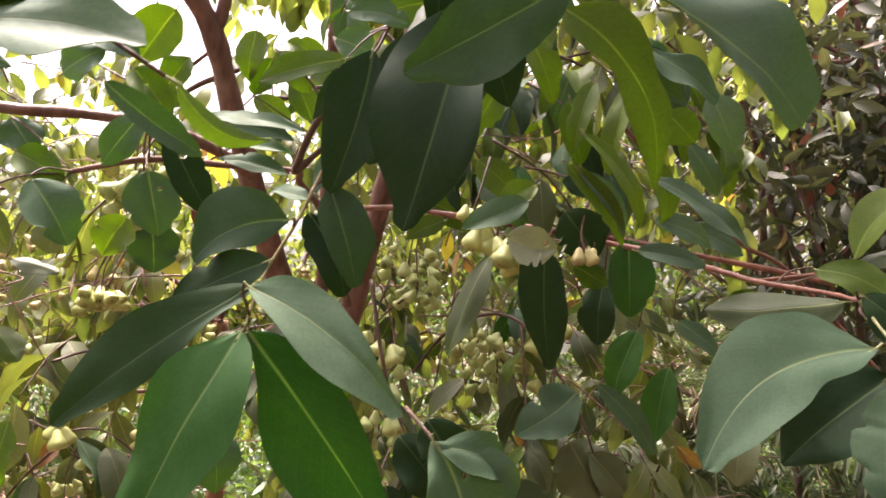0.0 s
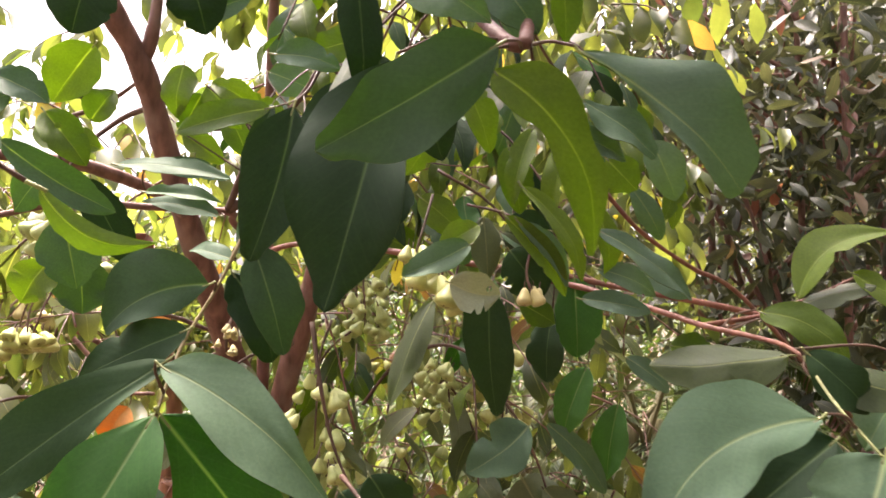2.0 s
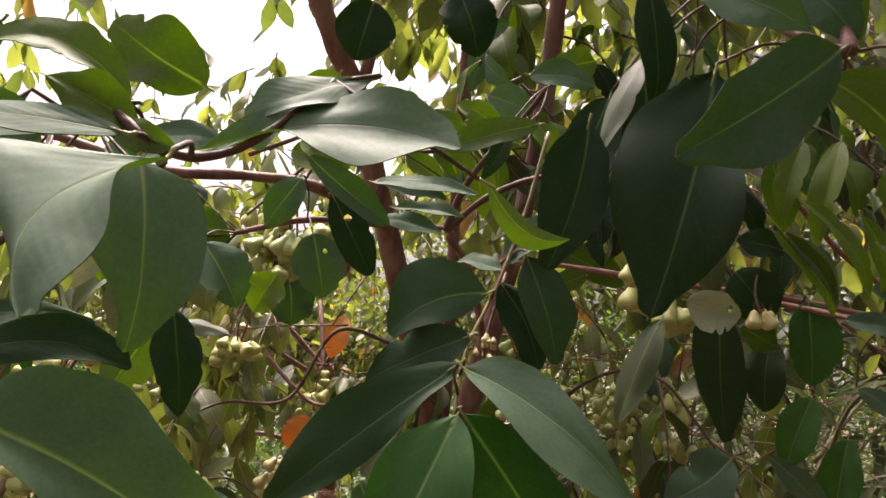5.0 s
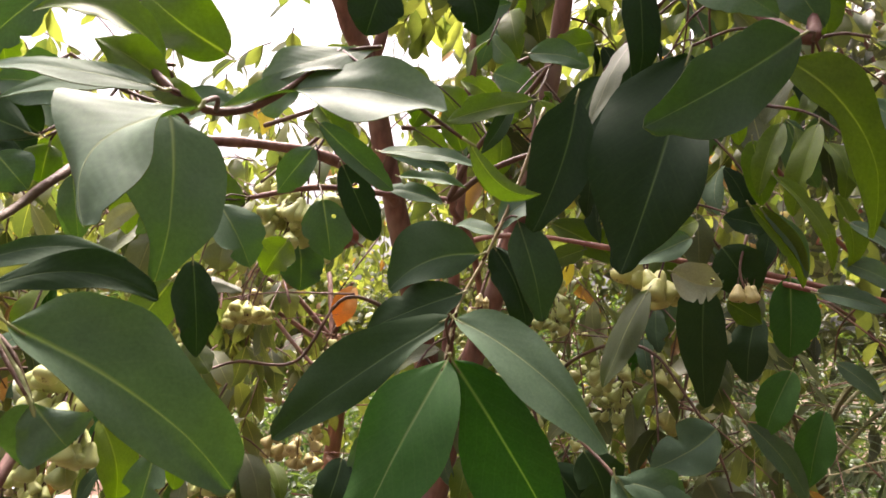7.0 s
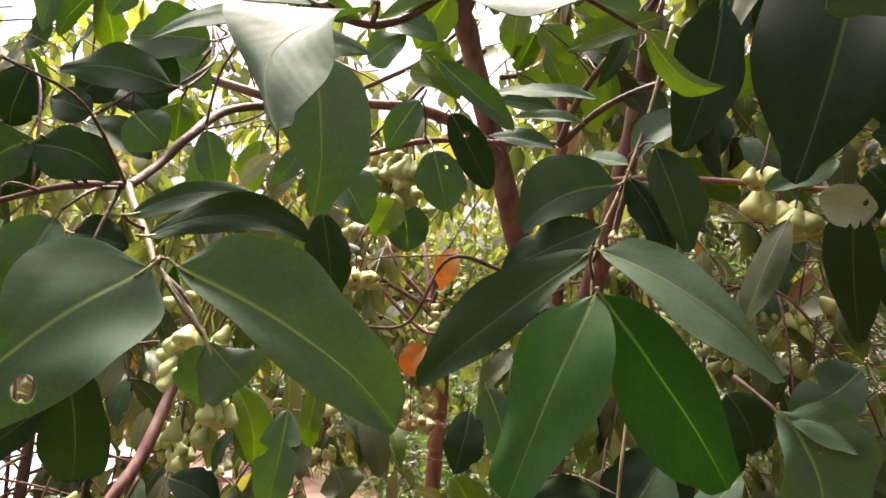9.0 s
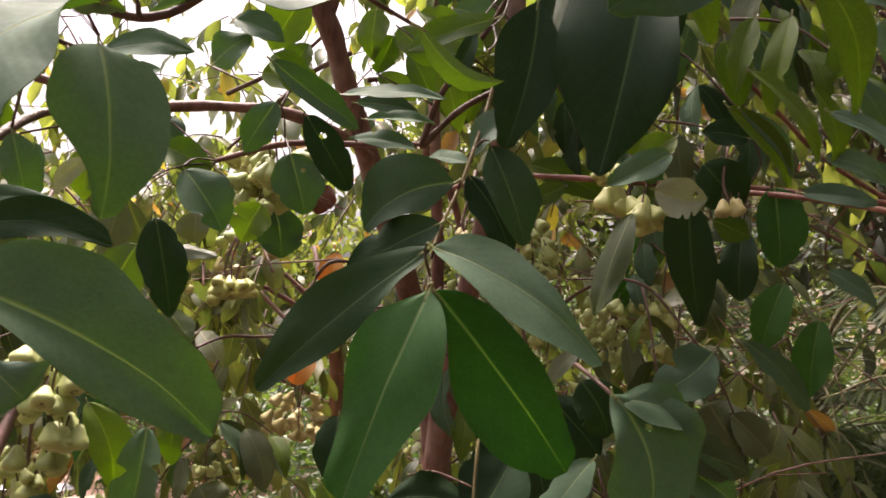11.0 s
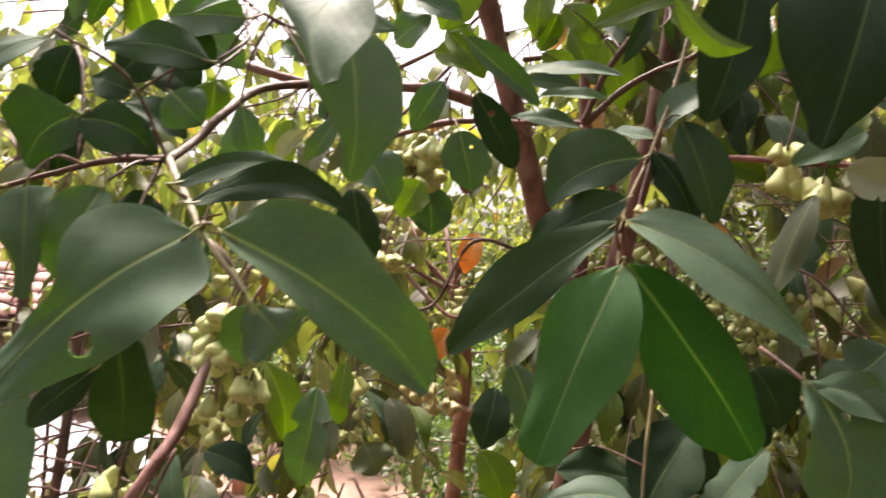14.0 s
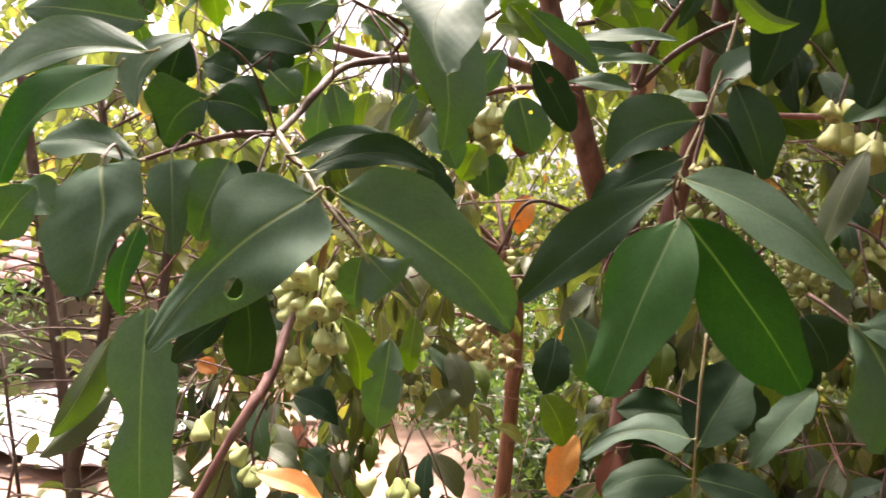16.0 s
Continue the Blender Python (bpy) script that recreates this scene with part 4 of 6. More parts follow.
leaf(limb_s, (-0.347, 0.498, 1.678), (-0.378, 0.484, 1.696), 0.037, (0.49, -0.85, 0.19), 0.06, 0.00, LEAF_SHADED)
leaf(limb_s, (-0.330, 0.508, 1.713), (-0.379, 0.484, 1.712), 0.043, (0.42, -0.88, 0.21), 0.06, 0.00, LEAF)
leaf(limb_s, (-0.344, 0.332, 1.653), (-0.410, 0.301, 1.661), 0.038, (0.44, -0.85, 0.29), 0.06, 0.00, LEAF)
leaf(limb_s, (-0.361, 0.546, 1.659), (-0.350, 0.549, 1.610), 0.025, (0.66, -0.75, 0.09), 0.06, 0.00, LEAF)
leaf(limb_s, (-0.394, 0.554, 1.683), (-0.395, 0.552, 1.652), 0.031, (0.47, -0.88, 0.03), 0.06, 0.00, LEAF_YOUNG_LIT)
leaf(limb_s, (-0.410, 0.523, 1.668), (-0.387, 0.533, 1.644), 0.040, (0.53, -0.83, 0.16), 0.06, 0.00, LEAF)
leaf(limb_f, (-0.190, 1.025, 1.732), (-0.273, 0.989, 1.744), 0.034, (0.39, -0.69, 0.61), 0.05, 0.00, LEAF)
leaf(limb_f, (-0.292, 0.898, 1.752), (-0.246, 0.921, 1.663), 0.044, (0.40, -0.92, -0.03), 0.05, 0.00, LEAF_SHADED, hole=(.3, .2, .04))
leaf(limb_f, (-0.354, 0.942, 1.783), (-0.396, 0.936, 1.718), 0.045, (0.20, -0.98, -0.04), 0.05, 0.00, LEAF)
leaf(limb_f, (-0.314, 0.901, 1.707), (-0.296, 0.906, 1.633), 0.063, (0.55, -0.83, 0.07), 0.05, 0.00, LEAF, hole=(.3, .3, .035))
leaf(limb_f, (-0.441, 0.878, 1.688), (-0.393, 0.888, 1.616), 0.064, (0.63, -0.71, 0.31), 0.05, 0.00, LEAF)
leaf(limb_f, (-0.541, 0.958, 1.778), (-0.511, 0.965, 1.736), 0.057, (0.61, -0.73, 0.32), 0.05, 0.00, LEAF)
leaf(limb_f, (-0.317, 0.648, 1.607), (-0.304, 0.653, 1.523), 0.039, (0.72, -0.69, 0.07), 0.05, 0.00, LEAF_SHADED)
leaf(limb_f, (-0.220, 0.663, 1.739), (-0.167, 0.745, 1.699), 0.032, (0.86, -0.50, 0.11), 0.06, -0.08, LEAF)
leaf(limb_f, (-0.497, 0.917, 1.727), (-0.437, 0.929, 1.697), 0.046, (0.32, -0.91, 0.26), 0.05, 0.00, LEAF_YOUNG_LIT)
leaf(limb_f, (-0.456, 0.877, 1.595), (-0.401, 0.888, 1.582), 0.025, (-0.28, 0.56, -0.78), -0.05, -0.00, LEAF_DULL)
leaf(limb_f, (-0.365, 0.691, 1.587), (-0.401, 0.686, 1.526), 0.046, (-0.26, 0.96, 0.08), -0.05, -0.00, LEAF_YOUNG_LIT)
leaf(limb_f, (-0.431, 0.833, 1.521), (-0.403, 0.839, 1.484), 0.038, (-0.66, 0.63, -0.40), -0.05, -0.00, LEAF_YOUNG_LIT)
leaf(limb_f, (-0.310, 0.847, 1.812), (-0.267, 0.857, 1.760), 0.042, (0.45, -0.86, 0.22), 0.05, 0.00, LEAF_YOUNG_LIT, hole=(.3, .05, .05))
leaf(limb_f, (-0.252, 0.961, 1.781), (-0.182, 1.025, 1.781), 0.030, (0.62, -0.67, 0.41), 0.05, 0.00, LEAF)
leaf(limb_g, (-0.043, 0.745, 1.792), (-0.127, 0.750, 1.770), 0.030, (-0.11, -0.98, 0.17), 0.05, 0.00, LEAF_YOUNG_LIT)
leaf(limb_g, (-0.165, 1.076, 1.865), (-0.141, 1.084, 1.763), 0.044, (0.33, -0.94, 0.01), 0.05, 0.00, LEAF_YOUNG_LIT)
leaf(limb_g, (-0.084, 0.940, 1.830), (-0.150, 0.927, 1.852), 0.042, (0.25, -0.95, 0.19), 0.05, 0.00, LEAF_YOUNG_LIT)
leaf(limb_g, (-0.137, 1.026, 1.920), (-0.081, 1.030, 1.899), 0.050, (0.11, -0.98, 0.14), 0.05, 0.00, LEAF)
leaf(limb_g, (-0.339, 0.875, 1.800), (-0.267, 0.879, 1.783), 0.041, (0.10, -0.98, 0.18), 0.05, 0.00, LEAF_YOUNG_LIT)
leaf(limb_g, (-0.307, 0.920, 1.911), (-0.352, 0.922, 1.844), 0.060, (0.27, -0.94, -0.22), 0.05, 0.00, LEAF_YOUNG_LIT)
leaf(limb_g, (-0.198, 0.724, 1.902), (-0.212, 0.727, 1.847), 0.055, (0.32, -0.94, -0.13), 0.05, 0.00, LEAF_SHADED)
leaf(limb_g, (-0.118, 0.727, 1.909), (-0.097, 0.731, 1.852), 0.055, (0.42, -0.90, 0.09), 0.05, 0.00, LEAF_SHADED)
leaf(limb_g, (-0.124, 0.778, 1.886), (-0.079, 0.779, 1.906), 0.028, (0.07, -0.99, -0.13), 0.05, 0.00, LEAF)
leaf(limb_g, (-0.221, 0.833, 1.756), (-0.108, 0.838, 1.748), 0.027, (0.08, -0.74, 0.67), 0.05, 0.00, LEAF)
leaf(limb_g, (-0.202, 0.855, 1.733), (-0.124, 0.859, 1.725), 0.024, (0.11, -0.70, 0.71), 0.05, 0.00, LEAF)
leaf(limb_g, (-0.222, 1.025, 1.889), (-0.247, 1.027, 1.840), 0.037, (0.25, -0.95, -0.17), 0.05, 0.00, LEAF_YOUNG_LIT)
leaf(limb_g, (-0.244, 1.027, 1.836), (-0.191, 1.032, 1.800), 0.034, (0.19, -0.97, 0.16), 0.05, 0.00, LEAF_YOUNG_LIT)
leaf(limb_g, (-0.085, 0.883, 1.836), (-0.118, 0.886, 1.773), 0.023, (-0.13, -0.99, 0.03), 0.06, 0.10, LEAF_SHADED)
leaf(limb_n, (-0.457, 1.382, 1.738), (-0.483, 1.379, 1.682), 0.052, (0.24, -0.97, -0.06), 0.10, 0.00, LEAF_BROWN)
leaf(limb_aa, (-0.568, 1.721, 1.620), (-0.594, 1.704, 1.517), 0.061, (0.18, -0.98, 0.11), 0.12, 0.00, LEAF_ORANGE)
leaf(limb_aa, (-0.622, 1.686, 1.379), (-0.659, 1.665, 1.306), 0.073, (0.20, -0.97, 0.17), 0.12, 0.00, LEAF_ORANGE)
leaf(limb_x, (-0.243, 0.974, 1.249), (-0.272, 0.957, 1.162), 0.044, (-0.07, -0.97, 0.21), 0.06, 0.00, LEAF_ORANGE)
leaf(limb_t, (-0.410, 0.509, 1.316), (-0.355, 0.535, 1.294), 0.025, (0.46, -0.26, 0.85), 0.06, 0.00, LEAF_ORANGE)
leaf(limb_t, (-0.685, 0.712, 1.351), (-0.661, 0.723, 1.337), 0.024, (0.58, -0.69, 0.44), 0.06, 0.00, LEAF_ORANGE)
leaf(limb_w, (0.047, 0.753, 1.844), (0.052, 0.766, 1.726), 0.044, (0.09, -0.99, -0.10), 0.05, 0.00, LEAF_SHADED)
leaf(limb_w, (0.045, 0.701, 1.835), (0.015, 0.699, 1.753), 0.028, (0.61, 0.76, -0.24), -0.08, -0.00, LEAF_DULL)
leaf(limb_w, (0.018, 0.757, 1.821), (-0.020, 0.756, 1.699), 0.056, (-0.24, -0.97, 0.08), 0.05, 0.00, LEAF_SHADED)
leaf(limb_w, (0.094, 0.819, 1.857), (0.073, 0.820, 1.777), 0.046, (-0.43, -0.90, 0.11), 0.05, 0.00, LEAF_SHADED)
leaf(limb_w, (0.077, 0.704, 1.820), (0.108, 0.718, 1.745), 0.051, (0.16, -0.98, -0.12), 0.05, 0.00, LEAF_SHADED)
leaf(limb_g, (-0.058, 0.793, 1.857), (0.004, 0.792, 1.847), 0.033, (0.03, -0.96, 0.29), 0.08, 0.00, LEAF)
leaf(limb_g, (0.002, 0.891, 1.910), (-0.047, 0.877, 1.890), 0.041, (0.25, -0.97, 0.05), 0.08, 0.00, LEAF_YOUNG_LIT)
leaf(limb_g, (-0.095, 0.868, 1.826), (-0.140, 0.852, 1.850), 0.030, (0.38, -0.92, 0.09), 0.08, 0.00, LEAF_YOUNG_LIT)
leaf(limb_g, (-0.213, 1.016, 1.896), (-0.168, 1.026, 1.845), 0.046, (0.33, -0.94, 0.11), 0.08, 0.00, LEAF_YOUNG_LIT)
leaf(limb_g, (-0.136, 1.133, 1.866), (-0.135, 1.135, 1.791), 0.042, (0.52, -0.86, -0.02), 0.08, 0.00, LEAF_YOUNG_LIT)
leaf(limb_g, (0.060, 1.070, 1.771), (0.116, 1.082, 1.727), 0.046, (0.23, -0.97, 0.03), 0.08, 0.00, LEAF_YOUNG_LIT)
leaf(limb_g, (-0.066, 1.352, 1.761), (0.062, 1.377, 1.704), 0.061, (0.25, -0.96, 0.14), 0.08, 0.00, LEAF_YOUNG_LIT)
leaf(limb_f, (-0.351, 0.790, 1.785), (-0.311, 0.796, 1.815), 0.045, (0.04, -0.99, 0.17), 0.08, 0.00, LEAF)
leaf(limb_f, (-0.327, 0.592, 1.730), (-0.258, 0.605, 1.735), 0.029, (0.12, -0.87, 0.47), 0.08, 0.00, LEAF)
leaf(limb_f, (-0.518, 0.864, 1.650), (-0.537, 0.863, 1.576), 0.047, (-0.33, 0.94, 0.07), -0.08, -0.00, LEAF_DULL)
leaf(limb_f, (-0.443, 1.081, 1.669), (-0.475, 1.077, 1.611), 0.063, (0.16, -0.99, -0.01), 0.08, 0.00, LEAF_YOUNG_LIT)
leaf(limb_f, (-0.515, 1.271, 1.682), (-0.504, 1.275, 1.593), 0.091, (0.72, -0.69, 0.05), 0.08, 0.00, LEAF)
leaf(limb_f, (-0.541, 1.063, 1.655), (-0.544, 1.064, 1.609), 0.051, (0.24, -0.97, -0.03), 0.08, 0.00, LEAF_DULL)
leaf(limb_j, (-0.001, 1.264, 1.708), (-0.063, 1.253, 1.675), 0.037, (0.04, -0.97, 0.24), 0.08, 0.00, LEAF_YOUNG_LIT)
leaf(limb_j, (0.198, 1.099, 1.636), (0.246, 1.109, 1.611), 0.038, (0.25, -0.96, 0.10), 0.08, 0.00, LEAF_YOUNG_LIT)
leaf(limb_j, (0.248, 1.160, 1.625), (0.242, 1.161, 1.527), 0.056, (-0.50, -0.86, 0.02), 0.08, 0.00, LEAF_SHADED)
leaf(limb_j, (0.119, 1.082, 1.727), (0.120, 1.084, 1.683), 0.038, (0.28, -0.96, -0.03), 0.08, 0.00, LEAF)
leaf(limb_f, (-0.496, 0.647, 1.735), (-0.511, 0.640, 1.752), 0.036, (0.63, -0.72, 0.30), 0.08, 0.00, LEAF)
leaf(limb_f, (-0.470, 0.552, 1.710), (-0.427, 0.569, 1.675), 0.048, (0.62, -0.63, 0.47), 0.08, 0.00, LEAF_SHADED)
leaf(limb_f, (-0.532, 0.588, 1.680), (-0.473, 0.609, 1.652), 0.038, (0.49, -0.70, 0.51), 0.08, 0.00, LEAF_SHADED)
leaf(limb_f, (-0.466, 0.507, 1.647), (-0.424, 0.523, 1.612), 0.042, (0.62, -0.66, 0.44), 0.08, 0.00, LEAF_SHADED)
leaf(limb_f, (-0.457, 0.516, 1.577), (-0.414, 0.530, 1.568), 0.034, (0.36, -0.82, 0.45), 0.08, 0.00, LEAF_SHADED)
leaf(limb_f, (-0.470, 0.681, 1.684), (-0.478, 0.684, 1.617), 0.031, (0.33, -0.94, -0.09), 0.08, 0.00, LEAF)
leaf(limb_w, (0.163, 0.804, 1.778), (0.176, 0.808, 1.716), 0.033, (0.14, -0.99, -0.04), 0.08, 0.00, LEAF_YOUNG_LIT)
leaf(limb_w, (0.184, 0.787, 1.791), (0.167, 0.786, 1.721), 0.027, (-0.49, -0.86, 0.14), 0.08, 0.00, LEAF_YOUNG_LIT)
leaf(limb_w, (0.223, 0.815, 1.800), (0.203, 0.813, 1.709), 0.030, (-0.68, -0.72, 0.16), 0.10, 0.05, LEAF_YOUNG_LIT)
leaf(limb_w, (0.291, 0.869, 1.754), (0.324, 0.877, 1.704), 0.026, (0.17, -0.98, -0.04), 0.08, 0.00, LEAF_SKYLIT)
leaf(limb_w, (0.241, 0.820, 1.733), (0.259, 0.825, 1.656), 0.026, (0.38, -0.92, 0.02), 0.10, 0.06, LEAF_YOUNG_LIT)
leaf(limb_w, (0.139, 0.984, 1.725), (0.092, 0.976, 1.693), 0.038, (-0.07, -0.94, 0.33), 0.08, 0.00, LEAF_YOUNG_LIT)
leaf(limb_w, (0.294, 0.808, 1.788), (0.319, 0.814, 1.734), 0.036, (0.04, -0.99, -0.10), 0.08, 0.00, LEAF_SKYLIT)
leaf(limb_w, (0.173, 0.787, 1.706), (0.223, 0.819, 1.651), 0.023, (0.57, -0.82, 0.06), 0.08, 0.08, LEAF_SKYLIT)
leaf(limb_j, (0.301, 0.914, 1.673), (0.367, 0.927, 1.648), 0.031, (0.30, -0.89, 0.33), 0.08, 0.00, LEAF_SKYLIT)
leaf(limb_j, (0.345, 1.129, 1.568), (0.408, 1.142, 1.524), 0.034, (0.40, -0.86, 0.32), 0.08, 0.00, LEAF_SKYLIT)
leaf(limb_j, (0.347, 0.925, 1.596), (0.399, 0.935, 1.585), 0.037, (0.24, -0.91, 0.34), 0.08, 0.00, LEAF_YOUNG_LIT)
leaf(limb_j, (0.378, 0.934, 1.469), (0.367, 0.934, 1.399), 0.047, (-0.67, -0.73, 0.10), 0.08, 0.00, LEAF_DULL)
leaf(limb_n, (-0.007, 1.017, 1.399), (0.028, 1.026, 1.329), 0.057, (0.41, -0.91, 0.10), 0.08, 0.00, LEAF_SHADED)
leaf(limb_n, (-0.036, 1.064, 1.329), (-0.021, 1.069, 1.255), 0.060, (0.41, -0.91, 0.03), 0.08, 0.00, LEAF_SHADED)
leaf(limb_n, (0.017, 1.175, 1.355), (0.002, 1.175, 1.264), 0.051, (-0.41, -0.91, 0.07), 0.08, 0.00, LEAF_YOUNG_LIT)
leaf(limb_g, (-0.242, 1.010, 1.922), (-0.249, 1.010, 1.854), 0.046, (0.03, -1.00, -0.01), 0.08, 0.00, LEAF_YOUNG_LIT)
leaf(limb_g, (-0.193, 1.123, 1.831), (-0.226, 1.115, 1.897), 0.047, (0.43, -0.89, 0.11), 0.08, 0.00, LEAF_YOUNG_LIT)
leaf(limb_g, (-0.073, 1.042, 1.888), (-0.043, 1.049, 1.844), 0.035, (0.42, -0.90, 0.15), 0.08, 0.00, LEAF_YOUNG_LIT)
leaf(limb_f, (-0.453, 0.771, 1.765), (-0.408, 0.779, 1.781), 0.027, (0.03, -0.92, 0.40), 0.08, 0.00, LEAF)
leaf(limb_f, (-0.329, 0.793, 1.832), (-0.277, 0.803, 1.809), 0.038, (0.35, -0.83, 0.43), 0.08, 0.00, LEAF)
leaf(limb_f, (-0.401, 1.083, 1.865), (-0.373, 1.087, 1.911), 0.047, (0.20, -0.98, -0.04), 0.08, 0.00, LEAF_YOUNG_LIT)
leaf(limb_s, (-0.439, 0.533, 1.708), (-0.466, 0.519, 1.682), 0.037, (0.41, -0.91, 0.06), 0.08, 0.00, LEAF_SHADED)
leaf(limb_s, (-0.407, 0.549, 1.719), (-0.374, 0.564, 1.697), 0.032, (0.54, -0.80, 0.27), 0.08, 0.00, LEAF)
leaf(limb_s, (-0.395, 0.644, 1.744), (-0.368, 0.656, 1.727), 0.030, (0.51, -0.83, 0.22), 0.08, 0.00, LEAF)
leaf(limb_s, (-0.412, 0.689, 1.681), (-0.418, 0.684, 1.628), 0.035, (0.15, -0.98, 0.08), 0.08, 0.00, LEAF_YOUNG_LIT)
leaf(limb_s, (-0.411, 0.745, 1.675), (-0.427, 0.735, 1.628), 0.036, (0.01, -0.98, 0.20), 0.08, 0.00, LEAF_DULL)
leaf(limb_s, (-0.435, 0.623, 1.679), (-0.467, 0.608, 1.690), 0.042, (0.48, -0.83, 0.29), 0.08, 0.00, LEAF_YOUNG_LIT)
leaf(limb_s, (-0.437, 0.510, 1.667), (-0.465, 0.497, 1.677), 0.031, (0.48, -0.82, 0.31), 0.08, 0.00, LEAF_SHADED)
leaf(limb_r, (-0.569, 0.449, 1.699), (-0.599, 0.433, 1.664), 0.041, (0.50, -0.87, -0.04), 0.08, 0.00, LEAF)
leaf(limb_r, (-0.509, 0.361, 1.560), (-0.482, 0.373, 1.540), 0.034, (0.65, -0.50, 0.57), 0.08, 0.00, LEAF)
leaf(limb_r, (-0.471, 0.322, 1.524), (-0.449, 0.334, 1.558), 0.035, (0.47, -0.88, 0.01), 0.08, 0.00, LEAF)
leaf(limb_r, (-0.366, 0.426, 1.470), (-0.419, 0.420, 1.429), 0.024, (0.08, -1.00, 0.02), 0.05, 0.00, LEAF_SHADED)
leaf(limb_x, (-0.145, 0.837, 1.348), (-0.119, 0.846, 1.264), 0.053, (0.55, -0.83, 0.08), 0.06, 0.00, LEAF_SHADED)
leaf(limb_x, (-0.042, 0.909, 1.385), (-0.092, 0.881, 1.278), 0.061, (-0.25, -0.90, 0.36), 0.06, 0.05, LEAF_SHADED)
leaf(limb_x, (0.028, 0.945, 1.440), (0.060, 0.958, 1.374), 0.061, (0.39, -0.92, 0.01), 0.06, 0.05, LEAF_SHADED)
leaf(limb_x, (-0.164, 0.847, 1.276), (-0.180, 0.837, 1.223), 0.034, (-0.20, -0.95, 0.24), 0.06, 0.05, LEAF_BROWN)
leaf(limb_u, (-0.323, 0.462, 1.763), (-0.353, 0.442, 1.709), 0.030, (0.51, -0.86, 0.05), 0.06, 0.00, LEAF)
leaf(limb_n, (-0.474, 0.926, 1.403), (-0.483, 0.918, 1.320), 0.039, (-0.05, -0.99, 0.09), 0.08, 0.05, LEAF_YOUNG_LIT)
leaf(limb_n, (-0.603, 0.919, 1.394), (-0.568, 0.931, 1.282), 0.054, (0.84, -0.50, 0.21), 0.08, 0.05, LEAF_YOUNG_LIT)
leaf(limb_n, (-0.507, 0.909, 1.369), (-0.525, 0.895, 1.236), 0.063, (0.15, -0.99, 0.08), 0.08, 0.05, LEAF, bites=2)
leaf(limb_n, (-0.423, 0.891, 1.308), (-0.407, 0.897, 1.269), 0.056, (0.74, -0.64, 0.20), 0.08, 0.00, LEAF_DULL)
leaf(limb_n, (-0.569, 0.766, 1.309), (-0.514, 0.791, 1.273), 0.046, (0.62, -0.51, 0.60), 0.08, 0.05, LEAF_SHADED, bites=1)
leaf(limb_n, (-0.553, 0.770, 1.235), (-0.525, 0.783, 1.206), 0.039, (0.74, -0.42, 0.53), 0.08, 0.05, LEAF)
leaf(limb_n, (-0.273, 0.966, 1.383), (-0.288, 0.955, 1.304), 0.056, (-0.08, -0.99, 0.14), 0.08, 0.05, LEAF_SHADED)
leaf(limb_n, (-0.256, 0.975, 1.414), (-0.232, 0.983, 1.321), 0.060, (0.59, -0.80, 0.09), 0.08, 0.05, LEAF, bites=1)
leaf(limb_n, (-0.273, 0.907, 1.316), (-0.244, 0.919, 1.249), 0.050, (0.65, -0.74, 0.16), 0.08, 0.05, LEAF_YOUNG_LIT)
leaf(limb_r, (-0.486, 0.497, 1.702), (-0.503, 0.493, 1.656), 0.040, (0.53, -0.84, -0.11), 0.08, 0.00, LEAF_SHADED)
leaf(limb_r, (-0.505, 0.492, 1.656), (-0.497, 0.498, 1.600), 0.042, (0.94, -0.32, 0.10), 0.08, 0.00, LEAF_SHADED)

leaf(limb_s, (-0.296, 0.577, 1.653), (-0.316, 0.566, 1.620), 0.018, (0.55, -0.80, 0.20), 0.16, 0.10, LEAF_SKYLIT, peak=.5, blunt=.9)
leaf(limb_s, (-0.315, 0.568, 1.644), (-0.335, 0.557, 1.616), 0.014, (0.70, -0.70, 0.10), -0.12, -0.12, LEAF_PALE, peak=.5, blunt=.9)
leaf(limb_s, (-0.302, 0.618, 1.648), (-0.319, 0.609, 1.616), 0.016, (0.30, -0.92, 0.22), 0.14, 0.08, LEAF_DULL, peak=.45, blunt=.9)

